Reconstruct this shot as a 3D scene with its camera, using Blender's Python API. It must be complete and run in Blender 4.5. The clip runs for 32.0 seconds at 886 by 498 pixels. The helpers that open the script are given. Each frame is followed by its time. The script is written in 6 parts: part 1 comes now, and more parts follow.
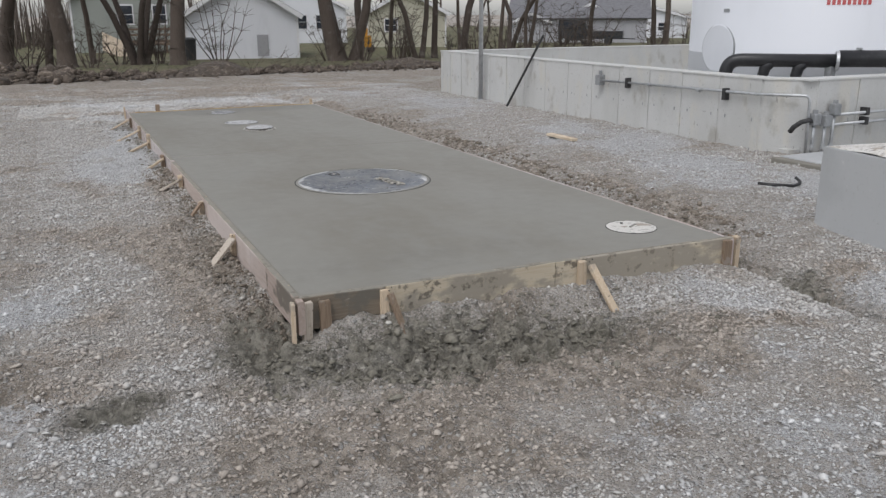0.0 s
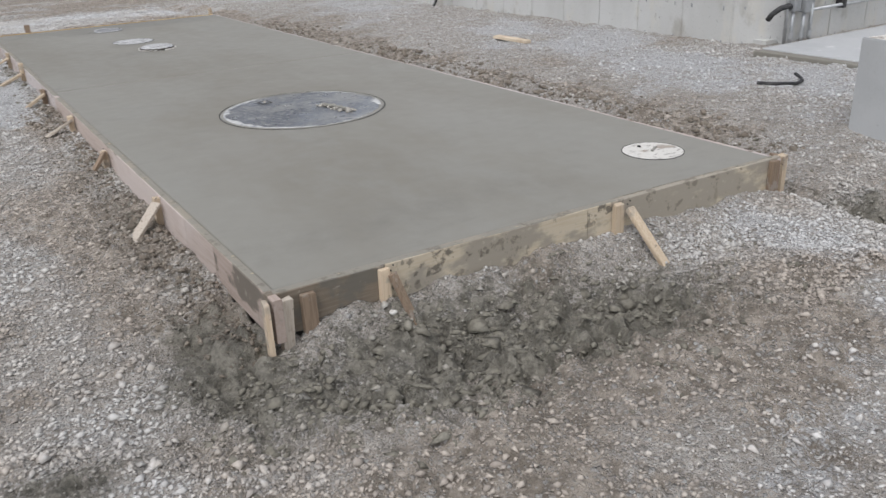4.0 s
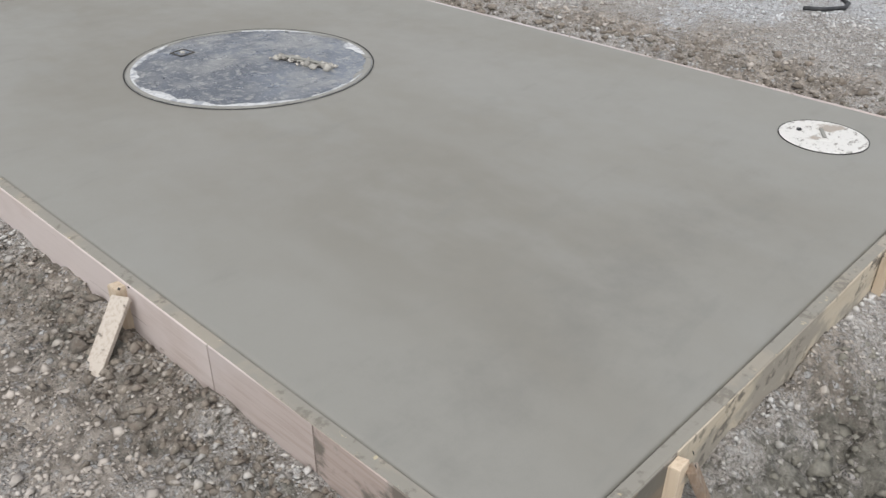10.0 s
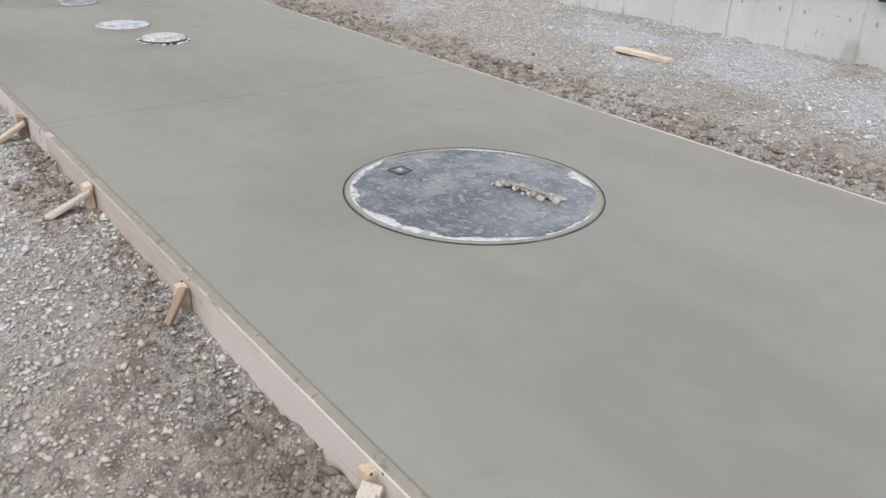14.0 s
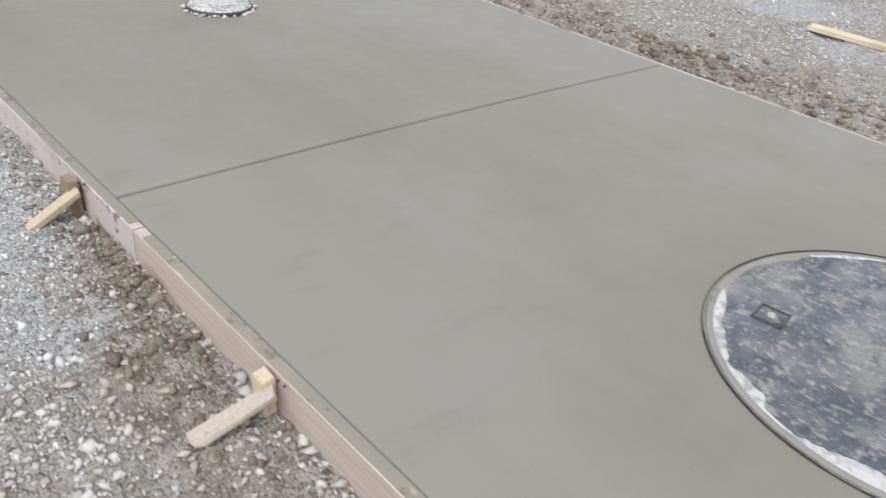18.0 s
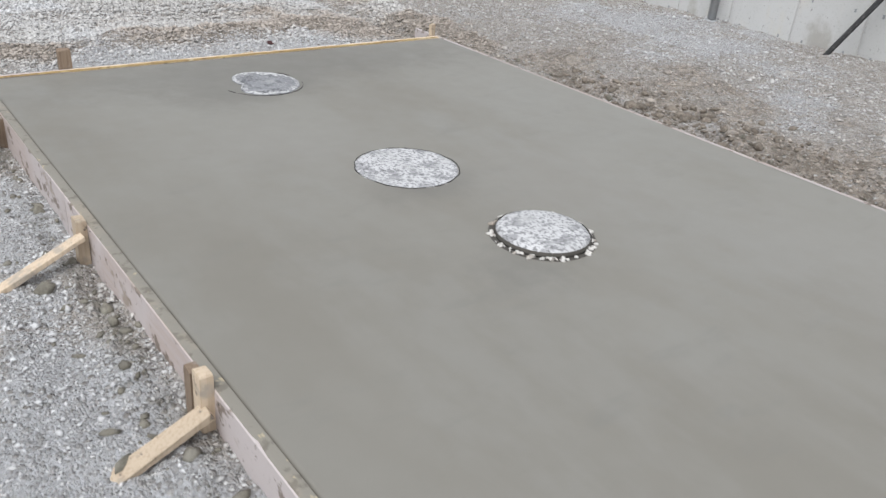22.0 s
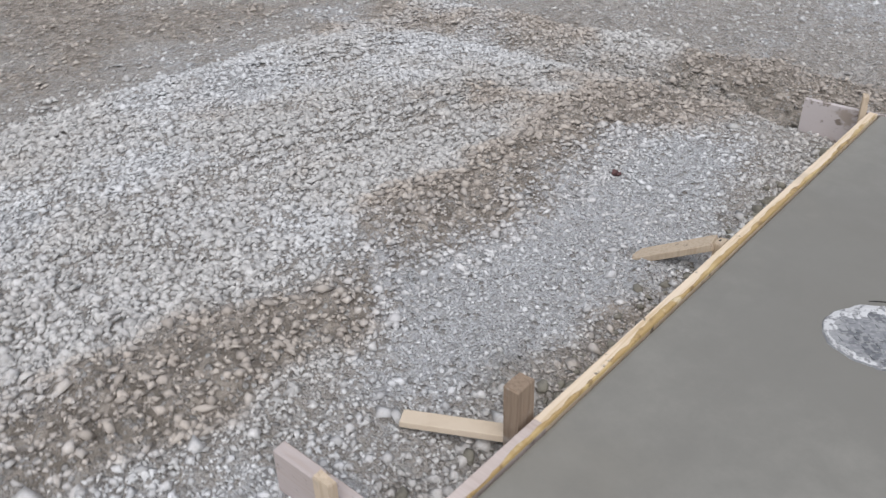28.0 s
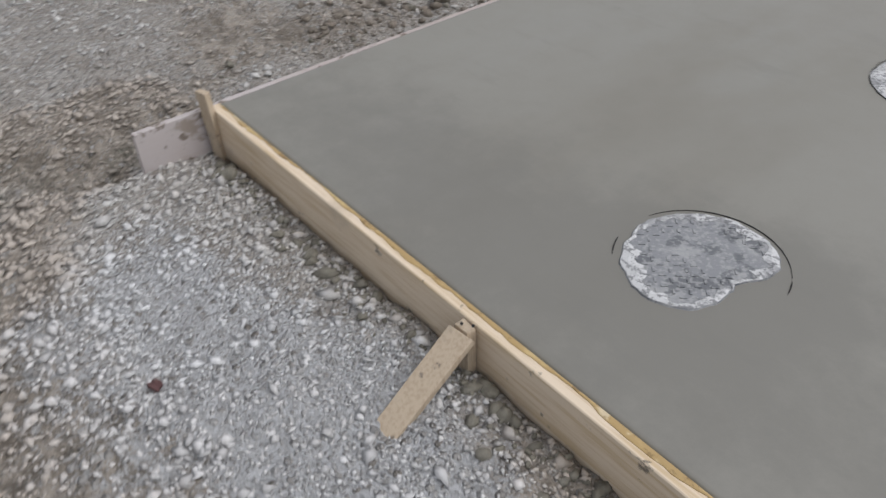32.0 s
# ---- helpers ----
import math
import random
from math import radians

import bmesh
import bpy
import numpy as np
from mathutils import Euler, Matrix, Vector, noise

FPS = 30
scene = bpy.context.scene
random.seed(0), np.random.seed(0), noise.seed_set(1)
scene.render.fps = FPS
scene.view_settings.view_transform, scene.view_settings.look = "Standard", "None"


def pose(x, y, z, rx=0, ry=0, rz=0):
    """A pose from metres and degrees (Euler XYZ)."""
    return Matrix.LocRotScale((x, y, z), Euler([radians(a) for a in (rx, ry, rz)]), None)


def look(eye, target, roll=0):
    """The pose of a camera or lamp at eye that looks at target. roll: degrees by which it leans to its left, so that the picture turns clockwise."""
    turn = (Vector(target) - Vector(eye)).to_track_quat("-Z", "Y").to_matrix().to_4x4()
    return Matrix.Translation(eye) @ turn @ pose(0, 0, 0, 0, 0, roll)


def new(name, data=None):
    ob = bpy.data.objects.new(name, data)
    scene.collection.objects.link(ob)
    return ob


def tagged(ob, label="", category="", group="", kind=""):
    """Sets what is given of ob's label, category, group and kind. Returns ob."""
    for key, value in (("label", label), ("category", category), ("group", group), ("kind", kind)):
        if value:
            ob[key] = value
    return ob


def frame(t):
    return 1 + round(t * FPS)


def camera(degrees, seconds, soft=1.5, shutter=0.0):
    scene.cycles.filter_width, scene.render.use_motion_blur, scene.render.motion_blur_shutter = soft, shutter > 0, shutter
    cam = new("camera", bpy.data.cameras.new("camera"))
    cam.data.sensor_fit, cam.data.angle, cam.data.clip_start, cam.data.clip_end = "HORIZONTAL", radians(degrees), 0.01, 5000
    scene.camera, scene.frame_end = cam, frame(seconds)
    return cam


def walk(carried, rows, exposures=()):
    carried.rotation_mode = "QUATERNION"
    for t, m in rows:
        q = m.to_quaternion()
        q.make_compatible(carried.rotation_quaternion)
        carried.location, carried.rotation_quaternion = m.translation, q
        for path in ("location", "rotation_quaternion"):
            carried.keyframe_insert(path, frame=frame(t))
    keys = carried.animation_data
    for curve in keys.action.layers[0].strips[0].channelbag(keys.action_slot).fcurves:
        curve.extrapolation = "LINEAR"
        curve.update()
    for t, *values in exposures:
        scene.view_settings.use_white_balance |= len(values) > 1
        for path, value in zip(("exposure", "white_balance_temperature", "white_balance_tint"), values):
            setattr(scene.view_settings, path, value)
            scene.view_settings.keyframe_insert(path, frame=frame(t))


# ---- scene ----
cam = camera(57.0, 32.0, soft=1.4, shutter=0.3)

PATH = [
    (0, (-1.032, -4.005, 1.465), (-0.214, -2.266, 0.912), -0.3),
    (0.5, (-1.042, -3.992, 1.473), (-0.221, -2.259, 0.905), -0.3),
    (1, (-1.061, -3.952, 1.457), (-0.228, -2.233, 0.866), -0.2),
    (1.5, (-1.021, -3.827, 1.429), (-0.188, -2.115, 0.816), -0.3),
    (2, (-1.046, -3.67, 1.435), (-0.21, -1.973, 0.786), -0.4),
    (2.5, (-1.028, -3.464, 1.416), (-0.198, -1.776, 0.739), -0.6),
    (4.5, (-0.912, -2.482, 1.378), (0.172, -1.023, 0.544), -2.4),
    (5, (-0.912, -2.214, 1.415), (0.35, -0.93, 0.545), -0.2),
    (5.5, (-0.903, -1.863, 1.353), (0.529, -0.781, 0.47), 2.6),
    (6, (-0.868, -1.593, 1.358), (0.588, -0.576, 0.439), 2.2),
    (6.5, (-0.843, -1.357, 1.4), (0.599, -0.359, 0.438), 1.7),
    (7, (-0.832, -0.955, 1.32), (0.652, -0.017, 0.361), 3.7),
    (7.5, (-0.781, -0.761, 1.299), (0.682, 0.208, 0.339), 3.1),
    (8, (-0.775, -0.605, 1.321), (0.657, 0.386, 0.338), 2.9),
    (8.5, (-0.798, -0.517, 1.351), (0.594, 0.491, 0.329), 2.6),
    (9, (-0.807, -0.503, 1.339), (0.53, 0.555, 0.294), 1.2),
    (9.5, (-0.825, -0.488, 1.35), (0.466, 0.615, 0.292), 0.6),
    (10, (-0.842, -0.472, 1.362), (0.414, 0.687, 0.323), 0.7),
    (10.5, (-0.857, -0.454, 1.37), (0.374, 0.761, 0.366), 1.2),
    (11, (-0.877, -0.417, 1.348), (0.332, 0.858, 0.392), 1.9),
    (11.5, (-0.882, -0.408, 1.37), (0.284, 0.922, 0.438), 2.1),
    (12, (-0.902, -0.384, 1.387), (0.219, 0.998, 0.474), 2.4),
    (12.5, (-0.95, -0.34, 1.411), (0.112, 1.096, 0.513), 2.4),
    (13, (-0.986, -0.272, 1.45), (0.04, 1.2, 0.568), 2.1),
    (13.5, (-0.966, -0.091, 1.417), (0.079, 1.385, 0.563), 1.9),
    (14, (-0.902, 0.209, 1.419), (0.213, 1.628, 0.555), 2.0),
    (14.5, (-0.841, 0.465, 1.456), (0.356, 1.794, 0.561), 2.0),
    (16.5, (-0.701, 1.708, 1.371), (0.644, 2.72, 0.291), 4.2),
    (17, (-0.723, 1.98, 1.373), (0.575, 3.052, 0.293), 5.5),
    (17.5, (-0.72, 2.279, 1.383), (0.487, 3.451, 0.301), 5.0),
    (18, (-0.809, 2.61, 1.364), (0.373, 3.842, 0.322), 5.0),
    (18.5, (-0.803, 2.892, 1.317), (0.33, 4.199, 0.313), 4.3),
    (19, (-0.767, 3.157, 1.366), (0.327, 4.501, 0.365), 4.5),
    (19.5, (-0.731, 3.43, 1.384), (0.358, 4.784, 0.394), 4.7),
    (20, (-0.755, 3.802, 1.37), (0.366, 5.143, 0.398), 5.3),
    (20.5, (-0.719, 4.127, 1.349), (0.402, 5.484, 0.4), 5.6),
    (21, (-0.678, 4.438, 1.373), (0.438, 5.803, 0.429), 5.3),
    (21.5, (-0.651, 4.685, 1.381), (0.462, 6.064, 0.452), 4.8),
    (22, (-0.651, 5.023, 1.359), (0.474, 6.398, 0.44), 5.1),
    (22.5, (-0.657, 5.331, 1.343), (0.477, 6.696, 0.42), 5.5),
    (23, (-0.68, 5.655, 1.327), (0.468, 6.995, 0.385), 5.2),
    (23.5, (-0.711, 5.946, 1.306), (0.447, 7.25, 0.328), 4.5),
    (24, (-0.738, 6.25, 1.316), (0.435, 7.502, 0.287), 4.9),
    (24.5, (-0.761, 6.571, 1.308), (0.442, 7.786, 0.27), 5.6),
    (25, (-0.844, 6.937, 1.34), (0.399, 8.106, 0.296), 7.1),
    (25.5, (-0.874, 7.313, 1.302), (0.374, 8.484, 0.267), 7.4),
    (26, (-0.814, 7.654, 1.305), (0.37, 8.899, 0.282), 5.8),
    (26.5, (-0.754, 7.996, 1.254), (0.379, 9.309, 0.257), 3.9),
    (28.5, (-0.795, 9.287, 1.425), (0.601, 10.202, 0.324), -3.9),
    (29, (-0.624, 9.618, 1.373), (0.93, 10.144, 0.23), -3.0),
    (29.5, (-0.58, 9.912, 1.357), (1.035, 10.044, 0.185), -0.5),
    (30, (-0.442, 10.091, 1.373), (1.131, 9.948, 0.146), -0.5),
    (30.5, (-0.286, 10.257, 1.363), (1.251, 9.952, 0.12), -0.2),
    (31, (-0.129, 10.502, 1.39), (1.357, 10.012, 0.144), 0.6),
    (31.5, (0.137, 10.688, 1.409), (1.521, 9.986, 0.147), 0.4),
    (32, (0.434, 10.703, 1.424), (1.659, 9.755, 0.159), -2.4),
]
walk(cam, [(t, look(eye, target, roll)) for t, eye, target, roll in PATH],
     exposures=[(0, 0.06, 6450, 11), (2.5, 0.1, 6450, 11), (5, 0.38, 6450, 11), (6, 0.37, 6400, 10), (9, 0.32, 6480, 10), (10, 0.52, 6450, 10), (11, 0.58, 6450, 10), (13, 0.6, 6430, 10), (17, 0.62, 6470, 10), (19, 0.7, 6450, 10), (20.5, 0.74, 6430, 10), (22, 0.52, 6400, 10), (23, 0.58, 6400, 10), (26, 0.48, 6330, 11), (29, 0.22, 6330, 12), (32, 0.1, 6420, 11)])

# ---- light ----
world = bpy.data.worlds.new("world")
scene.world = world
world.use_nodes = True
wn, wl = world.node_tree.nodes, world.node_tree.links
sky = wn.new("ShaderNodeTexSky")
sky.sky_type, sky.sun_disc = "NISHITA", False
sky.sun_elevation, sky.sun_rotation = radians(60), radians(235)
sky.dust_density, sky.air_density = 1.2, 1.0
veil = wn.new("ShaderNodeHueSaturation")
veil.inputs["Saturation"].default_value = 0.22
wl.new(sky.outputs["Color"], veil.inputs["Color"])
wl.new(veil.outputs["Color"], wn["Background"].inputs["Color"])
wn["Background"].inputs["Strength"].default_value = 0.15
sun = new("sun", bpy.data.lights.new("sun", "SUN"))
sun.data.energy, sun.data.angle, sun.data.color = 1.3, radians(40), (1.0, 0.99, 0.985)
sun.matrix_world = look((0, 0, 30), (14.2, 9.9, 0))


# ---- materials ----
def material(name, colour, rough=0.75, layers=(), bumps=(), metal=0.0, spread=0.0, island=False, attr="", attr_layers=()):
    """A node material. layers: (scale, low, high, colour, amount, stretch). bumps: (scale, strength, metres)."""
    m = bpy.data.materials.new(name)
    m.use_nodes = True
    n, l = m.node_tree.nodes, m.node_tree.links
    b = n["Principled BSDF"]
    place = n.new("ShaderNodeNewGeometry")

    def noise_at(scale, stretch=(1, 1, 1), detail=5.0, rough_=0.6):
        mp = n.new("ShaderNodeMapping")
        mp.inputs["Scale"].default_value = stretch
        mp.inputs["Location"].default_value = (len(n) * 1.37, len(n) * 0.71, len(n) * 0.33)
        l.new(place.outputs["Position"], mp.inputs["Vector"])
        t = n.new("ShaderNodeTexNoise")
        t.inputs["Scale"].default_value, t.inputs["Detail"].default_value, t.inputs["Roughness"].default_value = scale, detail, rough_
        l.new(mp.outputs["Vector"], t.inputs["Vector"])
        return t.outputs["Fac"]

    def ramp(sock, low, high):
        r = n.new("ShaderNodeMapRange")
        r.interpolation_type = "SMOOTHSTEP"
        r.inputs["From Min"].default_value, r.inputs["From Max"].default_value = low, high
        l.new(sock, r.inputs["Value"])
        return r.outputs["Result"]

    def times(a, f):
        t = n.new("ShaderNodeMath")
        t.operation = "MULTIPLY"
        l.new(a, t.inputs[0])
        if isinstance(f, (int, float)):
            t.inputs[1].default_value = f
        else:
            l.new(f, t.inputs[1])
        return t.outputs[0]

    def blend(base, colour2, fac):
        mx = n.new("ShaderNodeMix")
        mx.data_type = "RGBA"
        l.new(fac, mx.inputs["Factor"])
        if isinstance(base, tuple):
            mx.inputs[6].default_value = (*base, 1)
        else:
            l.new(base, mx.inputs[6])
        mx.inputs[7].default_value = (*colour2, 1)
        return mx.outputs[2]

    out = colour
    for scale, low, high, colour2, amount, stretch in layers:
        out = blend(out, colour2, times(ramp(noise_at(scale, stretch), low, high), amount))
    if attr_layers:
        at = n.new("ShaderNodeAttribute")
        at.attribute_name = attr
        sp = n.new("ShaderNodeSeparateColor")
        l.new(at.outputs["Color"], sp.inputs["Color"])
        for channel, scale, colour2, amount in attr_layers:
            grain = n.new("ShaderNodeMath")
            grain.operation = "ADD"
            l.new(sp.outputs[channel], grain.inputs[0])
            l.new(times(noise_at(scale, detail=8.0, rough_=0.7), 0.9), grain.inputs[1])
            out = blend(out, colour2, times(ramp(grain.outputs[0], 0.5, 1.05), amount))
    if spread:
        if island:
            rnd = place.outputs["Random Per Island"]
        else:
            rnd = n.new("ShaderNodeObjectInfo").outputs["Random"]
        hs = n.new("ShaderNodeHueSaturation")
        vr = n.new("ShaderNodeMapRange")
        vr.inputs["To Min"].default_value, vr.inputs["To Max"].default_value = 1 - spread, 1 + spread
        l.new(rnd, vr.inputs["Value"])
        l.new(vr.outputs["Result"], hs.inputs["Value"])
        if isinstance(out, tuple):
            hs.inputs["Color"].default_value = (*out, 1)
        else:
            l.new(out, hs.inputs["Color"])
        out = hs.outputs["Color"]
    if isinstance(out, tuple):
        b.inputs["Base Color"].default_value = (*out, 1)
    else:
        l.new(out, b.inputs["Base Color"])
    b.inputs["Metallic"].default_value = metal
    rr = n.new("ShaderNodeMapRange")
    rr.inputs["To Min"].default_value, rr.inputs["To Max"].default_value = max(rough - 0.12, 0.02), min(rough + 0.12, 1)
    l.new(noise_at(9.0), rr.inputs["Value"])
    l.new(rr.outputs["Result"], b.inputs["Roughness"])
    last = None
    for scale, strength, metres in bumps:
        bp = n.new("ShaderNodeBump")
        bp.inputs["Strength"].default_value, bp.inputs["Distance"].default_value = strength, metres
        l.new(noise_at(scale, detail=6.0), bp.inputs["Height"])
        if last:
            l.new(last, bp.inputs["Normal"])
        last = bp.outputs["Normal"]
    if last:
        l.new(last, b.inputs["Normal"])
    return m


ONE = (1, 1, 1)


def ground_material():
    """Earth and stone chips: shares of soil, dust and wet mud come from the sheet's own attribute."""
    m = bpy.data.materials.new("gravelly_earth")
    m.use_nodes = True
    n, l = m.node_tree.nodes, m.node_tree.links
    b = n["Principled BSDF"]
    place = n.new("ShaderNodeNewGeometry").outputs["Position"]

    def calc(op, a, c=0.0, clamp=False):
        t = n.new("ShaderNodeMath")
        t.operation, t.use_clamp = op, clamp
        for k, v in enumerate((a, c)):
            if isinstance(v, (int, float)):
                t.inputs[k].default_value = v
            else:
                l.new(v, t.inputs[k])
        return t.outputs[0]

    def noise_at(scale, detail=6.0, rough=0.65):
        t = n.new("ShaderNodeTexNoise")
        t.inputs["Scale"].default_value, t.inputs["Detail"].default_value, t.inputs["Roughness"].default_value = scale, detail, rough
        l.new(place, t.inputs["Vector"])
        return t.outputs["Fac"]

    def step(v, low, high):
        r = n.new("ShaderNodeMapRange")
        r.interpolation_type = "SMOOTHSTEP"
        r.inputs["From Min"].default_value, r.inputs["From Max"].default_value = low, high
        l.new(v, r.inputs["Value"])
        return r.outputs["Result"]

    def mix(fac, a, c):
        t = n.new("ShaderNodeMix")
        t.data_type = "RGBA"
        for sock, v in ((t.inputs["Factor"], fac), (t.inputs[6], a), (t.inputs[7], c)):
            if isinstance(v, tuple):
                sock.default_value = (*v, 1)
            elif isinstance(v, (int, float)):
                sock.default_value = v
            else:
                l.new(v, sock)
        return t.outputs[2]

    def chips(scale):
        v = n.new("ShaderNodeTexVoronoi")
        v.inputs["Scale"].default_value, v.inputs["Randomness"].default_value = scale, 1.0
        l.new(place, v.inputs["Vector"])
        sp = n.new("ShaderNodeSeparateColor")
        l.new(v.outputs["Color"], sp.inputs["Color"])
        return v.outputs["Distance"], sp.outputs["Red"], sp.outputs["Green"]

    at = n.new("ShaderNodeAttribute")
    at.attribute_name = "soil"
    sp = n.new("ShaderNodeSeparateColor")
    l.new(at.outputs["Color"], sp.inputs["Color"])
    ragged = calc("ADD", calc("MULTIPLY", calc("SUBTRACT", noise_at(16), 0.5), 1.7), calc("MULTIPLY", calc("SUBTRACT", noise_at(75), 0.5), 1.3))
    brown, dust, wet = (step(calc("ADD", sp.outputs[k], ragged), low, high) for k, low, high in (("Red", 0.30, 0.72), ("Green", 0.30, 0.75), ("Blue", 0.28, 0.62)))
    d1, r1, g1 = chips(95)
    d2, r2, g2 = chips(42)
    big = step(noise_at(5.0), 0.38, 0.54)
    cover = calc("SUBTRACT", calc("SUBTRACT", 0.62, calc("MULTIPLY", brown, 0.26)), calc("MULTIPLY", wet, 0.6))
    small_on = calc("MULTIPLY", calc("LESS_THAN", r1, cover), step(calc("MULTIPLY", d1, -1.0), -0.62, -0.40))
    big_on = calc("MULTIPLY", calc("MULTIPLY", calc("LESS_THAN", r2, calc("MULTIPLY", cover, 0.75)), step(calc("MULTIPLY", d2, -1.0), -0.55, -0.38)), big)
    earth = mix(step(noise_at(30), 0.35, 0.68), (0.355, 0.325, 0.288), (0.50, 0.465, 0.424))
    # Fine dark specks: shade of the gaps between stones, put into the colour.
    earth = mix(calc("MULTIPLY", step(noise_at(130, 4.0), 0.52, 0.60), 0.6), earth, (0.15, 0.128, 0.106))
    # Dark and pale blotches paint shaded hollows and lit bumps, placed by noise.
    earth = mix(calc("MULTIPLY", step(noise_at(8.5, 5.0, 0.6), 0.50, 0.64), 0.45), earth, (0.205, 0.178, 0.147))
    earth = mix(calc("MULTIPLY", step(noise_at(11, 4.0, 0.55), 0.54, 0.66), 0.5), earth, (0.55, 0.53, 0.50))
    earth = mix(brown, earth, mix(step(noise_at(13), 0.40, 0.62), (0.20, 0.171, 0.138), (0.405, 0.356, 0.302)))
    earth = mix(dust, earth, mix(step(noise_at(60), 0.35, 0.65), (0.40, 0.398, 0.395), (0.58, 0.584, 0.59)))
    chip_a = mix(g1, (0.25, 0.222, 0.192), (0.60, 0.585, 0.565))
    chip_b = mix(g2, (0.26, 0.235, 0.205), (0.58, 0.565, 0.545))
    out = mix(calc("MULTIPLY", small_on, 0.55), earth, chip_a)
    out = mix(big_on, out, chip_b)
    # The mud's dark tone also carries the shade of its crevices as colour.
    mud = mix(step(noise_at(17, 8.0, 0.7), 0.38, 0.62), (0.092, 0.085, 0.066), (0.27, 0.253, 0.21))
    out = mix(calc("MULTIPLY", wet, 0.93), out, mud)
    l.new(out, b.inputs["Base Color"])
    l.new(calc("SUBTRACT", 0.96, calc("MULTIPLY", wet, 0.28)), b.inputs["Roughness"])
    high = calc("ADD", calc("MULTIPLY", small_on, calc("SUBTRACT", 1.0, d1)), calc("MULTIPLY", calc("MULTIPLY", big_on, calc("SUBTRACT", 1.0, d2)), 2.0))
    high = calc("ADD", high, calc("MULTIPLY", noise_at(38, 8.0, 0.7), calc("ADD", 2.0, calc("MULTIPLY", wet, 0.4))))
    bp = n.new("ShaderNodeBump")
    bp.inputs["Strength"].default_value, bp.inputs["Distance"].default_value = 1.0, 0.0125
    l.new(high, bp.inputs["Height"])
    l.new(bp.outputs["Normal"], b.inputs["Normal"])
    return m


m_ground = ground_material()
m_stone = material("limestone_gravel", (0.50, 0.488, 0.468), 0.9, [(120, 0.45, 0.65, (0.36, 0.33, 0.30), 0.5, ONE), (1.7, 0.5, 0.7, (0.44, 0.405, 0.365), 0.6, ONE)], [(220, 0.5, 0.002)],
                   spread=0.22, island=True, attr="soil", attr_layers=[("Red", 30, (0.39, 0.338, 0.286), 0.85), ("Green", 30, (0.58, 0.584, 0.588), 0.7), ("Blue", 30, (0.24, 0.225, 0.19), 0.85)])
m_clod = material("cement_mud", (0.20, 0.186, 0.15), 0.85, [(40, 0.45, 0.65, (0.115, 0.105, 0.083), 0.7, ONE), (12, 0.52, 0.68, (0.275, 0.26, 0.22), 0.6, ONE)], [(90, 0.8, 0.006)], spread=0.12, island=True)
m_slab = material("fresh_concrete", (0.240, 0.231, 0.203), 0.60, [(0.55, 0.42, 0.62, (0.203, 0.190, 0.160), 0.95, (1, 0.45, 1)), (1.6, 0.50, 0.66, (0.250, 0.244, 0.220), 0.5, (1, 0.5, 1)), (5.5, 0.55, 0.75, (0.188, 0.183, 0.163), 0.4, (0.5, 1.4, 1)), (300, 0.5, 0.8, (0.18, 0.175, 0.155), 0.35, ONE)],
                  [(260, 0.12, 0.001), (6, 0.10, 0.006)], attr="trowel_sheen", attr_layers=[("Red", 7, (0.168, 0.161, 0.142), 0.7), ("Green", 4, (0.262, 0.253, 0.230), 0.35)])
m_groove = material("joint_shadowed_concrete", (0.07, 0.065, 0.055), 0.8, [(40, 0.4, 0.7, (0.09, 0.08, 0.07), 0.6, ONE)])
PINE_GRAIN_X, PINE_GRAIN_Y, DRIPS_X = (1.2, 30, 30), (30, 1.2, 30), (1.6, 1, 0.5)
m_wood_stained = material("drip_stained_board", (0.45, 0.39, 0.37), 0.8, [(3, 0.42, 0.62, (0.42, 0.345, 0.30), 0.6, PINE_GRAIN_Y), (1.4, 0.46, 0.58, (0.50, 0.455, 0.445), 0.8, ONE), (11, 0.575, 0.625, (0.155, 0.12, 0.09), 0.85, (1, 0.75, 1.1)), (4, 0.60, 0.68, (0.25, 0.20, 0.15), 0.7, (1, 1, 2)), (30, 0.62, 0.70, (0.2, 0.17, 0.14), 0.7, ONE)], [(8, 0.4, 0.004), (90, 0.3, 0.002)], spread=0.10)
m_wood_left = material("cement_filmed_board", (0.46, 0.385, 0.345), 0.8, [(3, 0.42, 0.62, (0.37, 0.295, 0.25), 0.6, PINE_GRAIN_Y), (1.6, 0.46, 0.60, (0.53, 0.465, 0.435), 0.8, (1, 0.5, 1)), (5, 0.64, 0.70, (0.20, 0.165, 0.13), 0.9, (1, 0.35, 5)), (16, 0.66, 0.72, (0.24, 0.20, 0.16), 0.8, (1, 0.5, 1.2))], [(8, 0.4, 0.004), (90, 0.3, 0.002)], spread=0.12)
m_wood_wet = material("cement_soaked_board", (0.20, 0.165, 0.125), 0.65, [(3, 0.42, 0.62, (0.145, 0.115, 0.085), 0.7, PINE_GRAIN_X), (6, 0.50, 0.60, (0.135, 0.125, 0.105), 0.85, ONE), (5, 0.60, 0.66, (0.33, 0.25, 0.16), 0.8, ONE), (20, 0.62, 0.7, (0.32, 0.29, 0.25), 0.7, ONE)], [(8, 0.4, 0.004), (90, 0.3, 0.002)])
